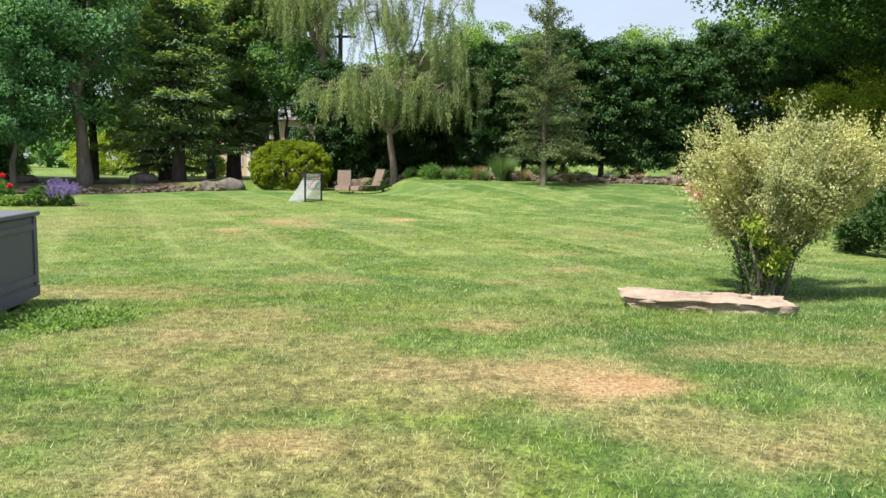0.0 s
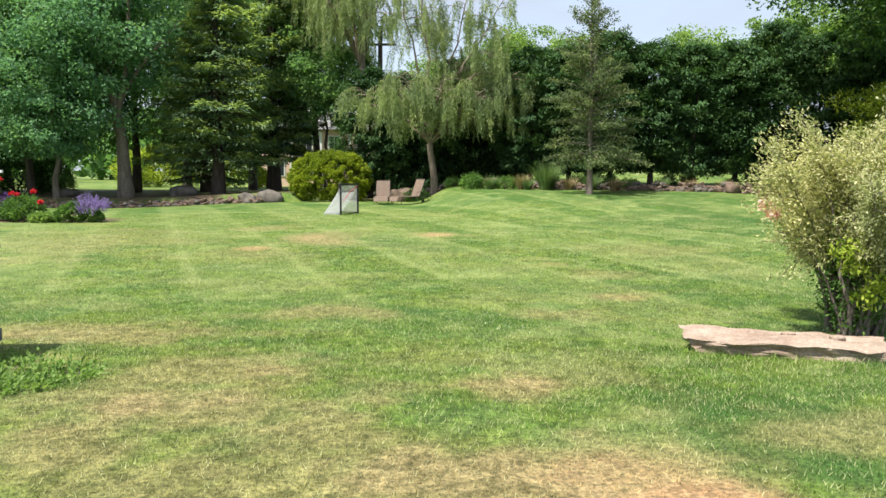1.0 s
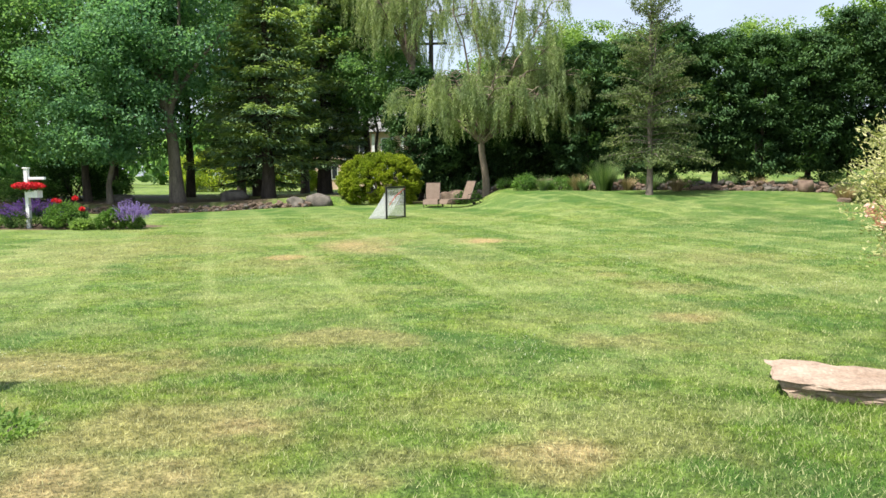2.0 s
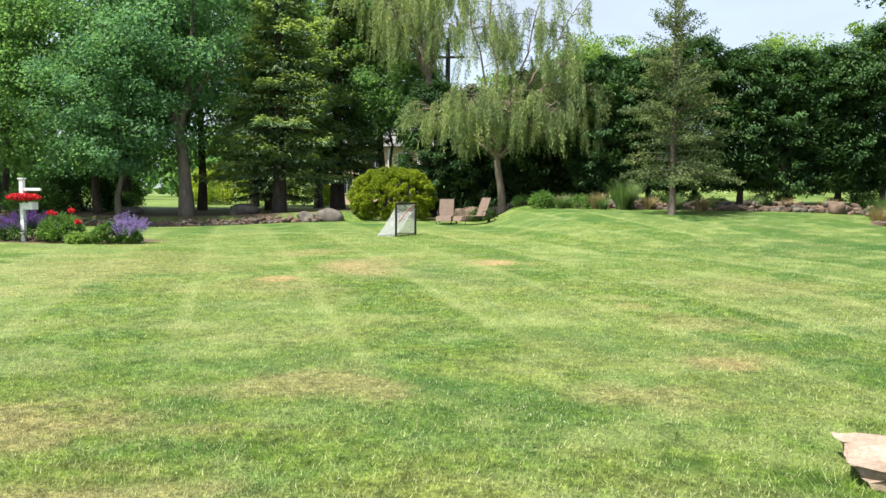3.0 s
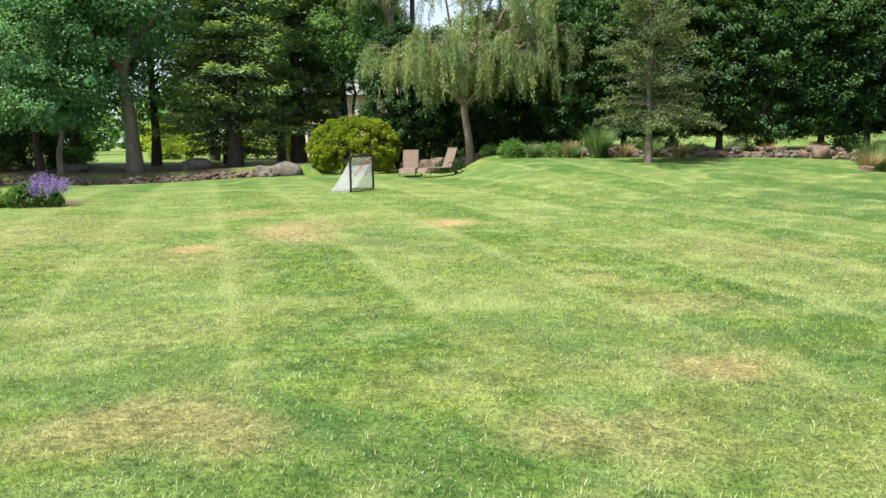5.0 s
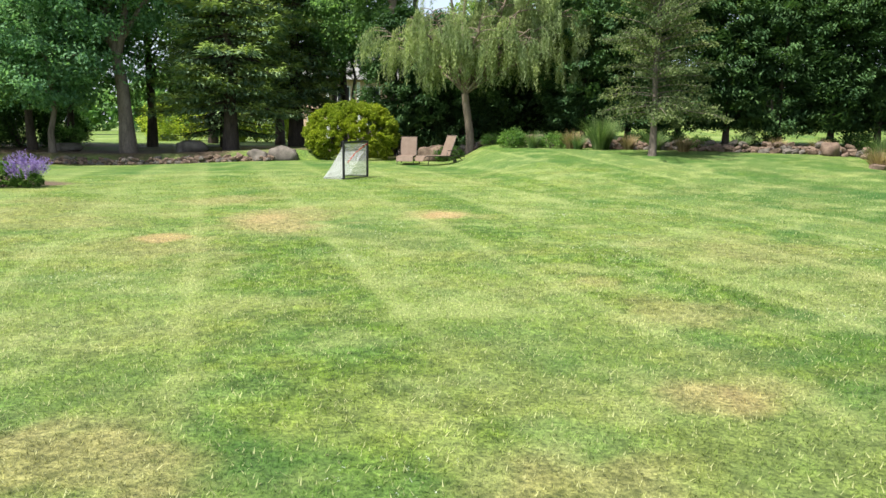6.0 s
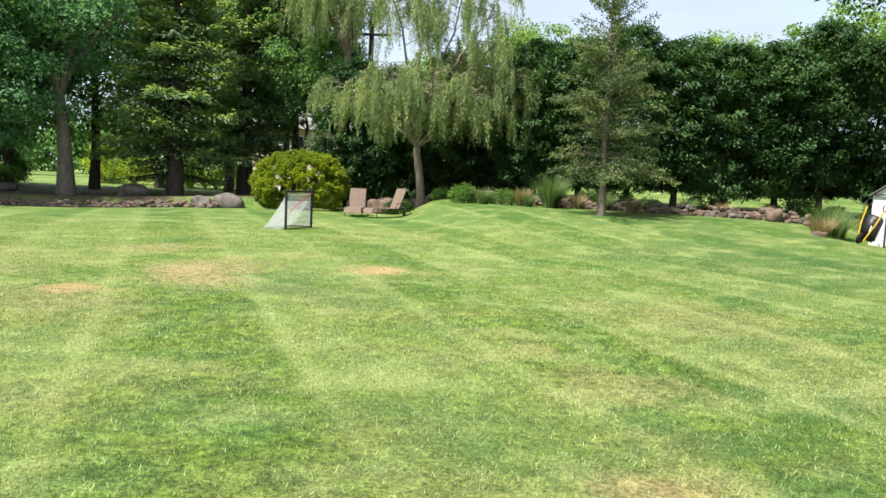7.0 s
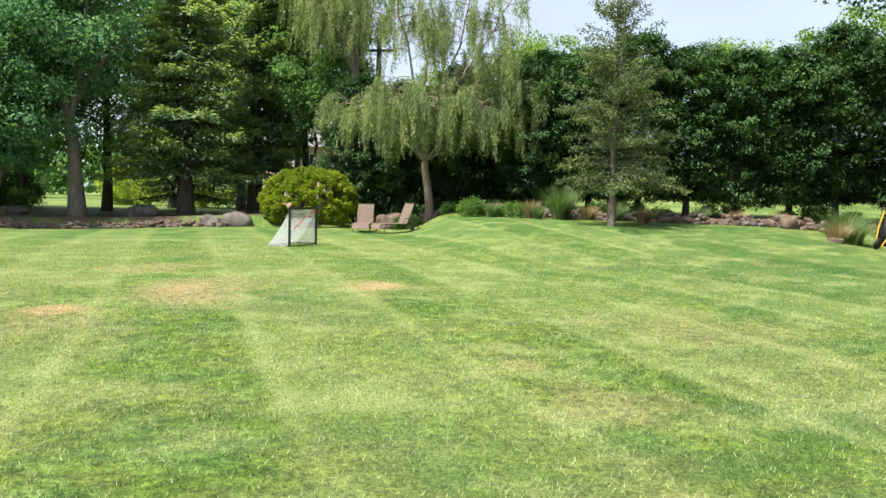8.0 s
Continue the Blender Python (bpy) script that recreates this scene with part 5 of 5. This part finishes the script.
def wheelbarrow(m):
    """Stood on its nose: tray upright, handles in the air."""
    root = thing("wheelbarrow", m, "black wheelbarrow with yellow handles stood upright against the shed", "wheelbarrow")
    bm = bmesh.new()
    r = bmesh.ops.create_cube(bm, size=1.0)
    for v in bm.verts:
        k = 1.0 if v.co.y > 0 else 0.72
        v.co = (v.co.x * 0.66 * k, v.co.y * 0.3, v.co.z * 0.95 * (k * 0.5 + 0.5) + 0.62)
    bmesh.ops.bevel(bm, geom=bm.edges[:], offset=0.07, segments=3, affect='EDGES')
    part("tray", bm, BLACK_FRAME, root, smooth=True)
    for s in (-1, 1):
        h = under("handle", rods([[(s * 0.1, -0.24, 0.12), (s * 0.24, -0.22, 0.75), (s * 0.30, -0.16, 1.32)]], 0.026), YELLOW_WOOD, root, "yellow wooden handle")
        t = np.linspace(0, 2 * np.pi, 14)
        ring = np.stack([s * 0.31 + 0.10 * np.cos(t), np.full(14, -0.14) + 0.04 * np.sin(t), 1.45 + 0.14 * np.sin(t)], 1)
        under("grip", rods([ring], 0.018), BLACK_FRAME, h)
        under("stay", rods([[(s * 0.16, -0.2, 0.5), (s * 0.4, -0.42, 0.42), (s * 0.3, -0.2, 0.8)]], 0.014), BLACK_FRAME, root)
    wh = part("wheel", wheel_bm(0.2, 0.09), RUBBER, root)
    wh.location = (0, -0.32, 0.2)
    part("label_bar", boxed(0.1, 0.13, -0.165, -0.152, 0.5, 0.72), WHITE_PAINT, root, "white strip on the tray")


wheelbarrow(pose(13.5, 34.3, gz(13.5, 34.3), -6, 16, -52))


# ---- beyond the garden ----
def house(m):
    root = thing("house", m, "peach stucco house with white window trim behind trees", "house")
    part("wall", boxed(-6, 6, 0, 7, -0.3, 5.6), STUCCO_PEACH, root)
    bm = bmesh.new()
    vs = [bm.verts.new(q) for q in ((-6.5, -0.5, 5.6), (6.5, -0.5, 5.6), (6.5, 7.5, 5.6), (-6.5, 7.5, 5.6), (-6.5, 3.5, 8.2), (6.5, 3.5, 8.2))]
    for f in ((0, 1, 5, 4), (2, 3, 4, 5), (1, 2, 5), (3, 0, 4), (3, 2, 1, 0)):
        bm.faces.new([vs[i] for i in f])
    part("roof", bm, ROOF_GREY, root)
    for x in (-4.2, -1.4, 1.4, 4.2):
        for z in (0.9, 3.5):
            fr = part("window", boxed(x - 0.65, x + 0.65, -0.06, -0.002, z, z + 1.5, 0.01), WHITE_PAINT, root)
            part("pane", boxed(x - 0.53, x - 0.03, -0.075, -0.062, z + 0.1, z + 1.4), GLASS_DARK, fr)
            part("pane", boxed(x + 0.03, x + 0.53, -0.075, -0.062, z + 0.1, z + 1.4), GLASS_DARK, fr)
    for x in (-2.9, 0.0, 2.9):
        part("pilaster", boxed(x - 0.15, x + 0.15, -0.14, -0.002, -0.2, 5.4, 0.02), WHITE_PAINT, root)


house(on(-17.0, 76.0, 8))


def car(m, paint, label):
    root = thing("parked_car", m, label, "car")
    prof = [(-2.2, 0.35), (-2.2, 0.85), (-1.9, 0.98), (-1.1, 1.02), (-0.55, 1.42), (0.9, 1.45), (1.65, 1.02), (2.15, 0.95), (2.25, 0.7), (2.2, 0.35)]
    bm = bmesh.new()
    a = [bm.verts.new((x, -0.86 + (0.12 if z > 1.1 else 0), z)) for x, z in prof]
    b = [bm.verts.new((x, 0.86 - (0.12 if z > 1.1 else 0), z)) for x, z in prof]
    n = len(prof)
    bm.faces.new(a)
    bm.faces.new(b[::-1])
    for i in range(n):
        j = (i + 1) % n
        bm.faces.new((a[j], a[i], b[i], b[j]))
    bmesh.ops.bevel(bm, geom=bm.edges[:], offset=0.05, segments=2, affect='EDGES')
    part("body", bm, paint, root, smooth=False)
    for s in (-1, 1):
        bm = bmesh.new()
        vs = [bm.verts.new((x, s * 0.872 - s * (0.1 if z > 1.2 else 0.0), z)) for x, z in ((-0.9, 1.05), (-0.5, 1.34), (0.85, 1.36), (1.3, 1.05))]
        bm.faces.new(vs if s < 0 else vs[::-1])
        bmesh.ops.solidify(bm, geom=bm.faces[:], thickness=0.02)
        part("side_window", bm, GLASS_DARK, root)
        for x in (-1.35, 1.4):
            wv = wheel_bm(0.33, 0.2)
            bmesh.ops.rotate(wv, cent=(0, 0, 0), matrix=Matrix.Rotation(radians(90), 3, 'Z'), verts=wv.verts)
            w = part("wheel", wv, RUBBER, root)
            w.location = (x, s * 0.8, 0.33)
    return root


car(on(-8.2, 62.0, 12), CAR_WHITE, "white car parked beyond the trees")
car(on(-41.5, 58.0, 60), CAR_DARK, "silver car parked beyond the wood")


def utility_pole(m):
    root = thing("utility_pole", m, "dark wooden utility pole with crossarm behind the willow", "pole")
    under("pole", rods([[(0, 0, -0.3), (0, 0, 6), (0.03, 0, 11.2)]], [0.19, 0.17, 0.14], 10), WOOD_POLE, root, smooth=True)
    part("crossarm", boxed(-1.1, 1.1, -0.2, -0.1, 9.9, 10.05, 0.01), WOOD_POLE, root)
    for x in (-0.95, 0.95):
        part("insulator", boxed(x - 0.05, x + 0.05, -0.2, -0.1, 10.05, 10.22, 0.02), STONE_DARK, root)


utility_pole(on(-7.3, 51.5))
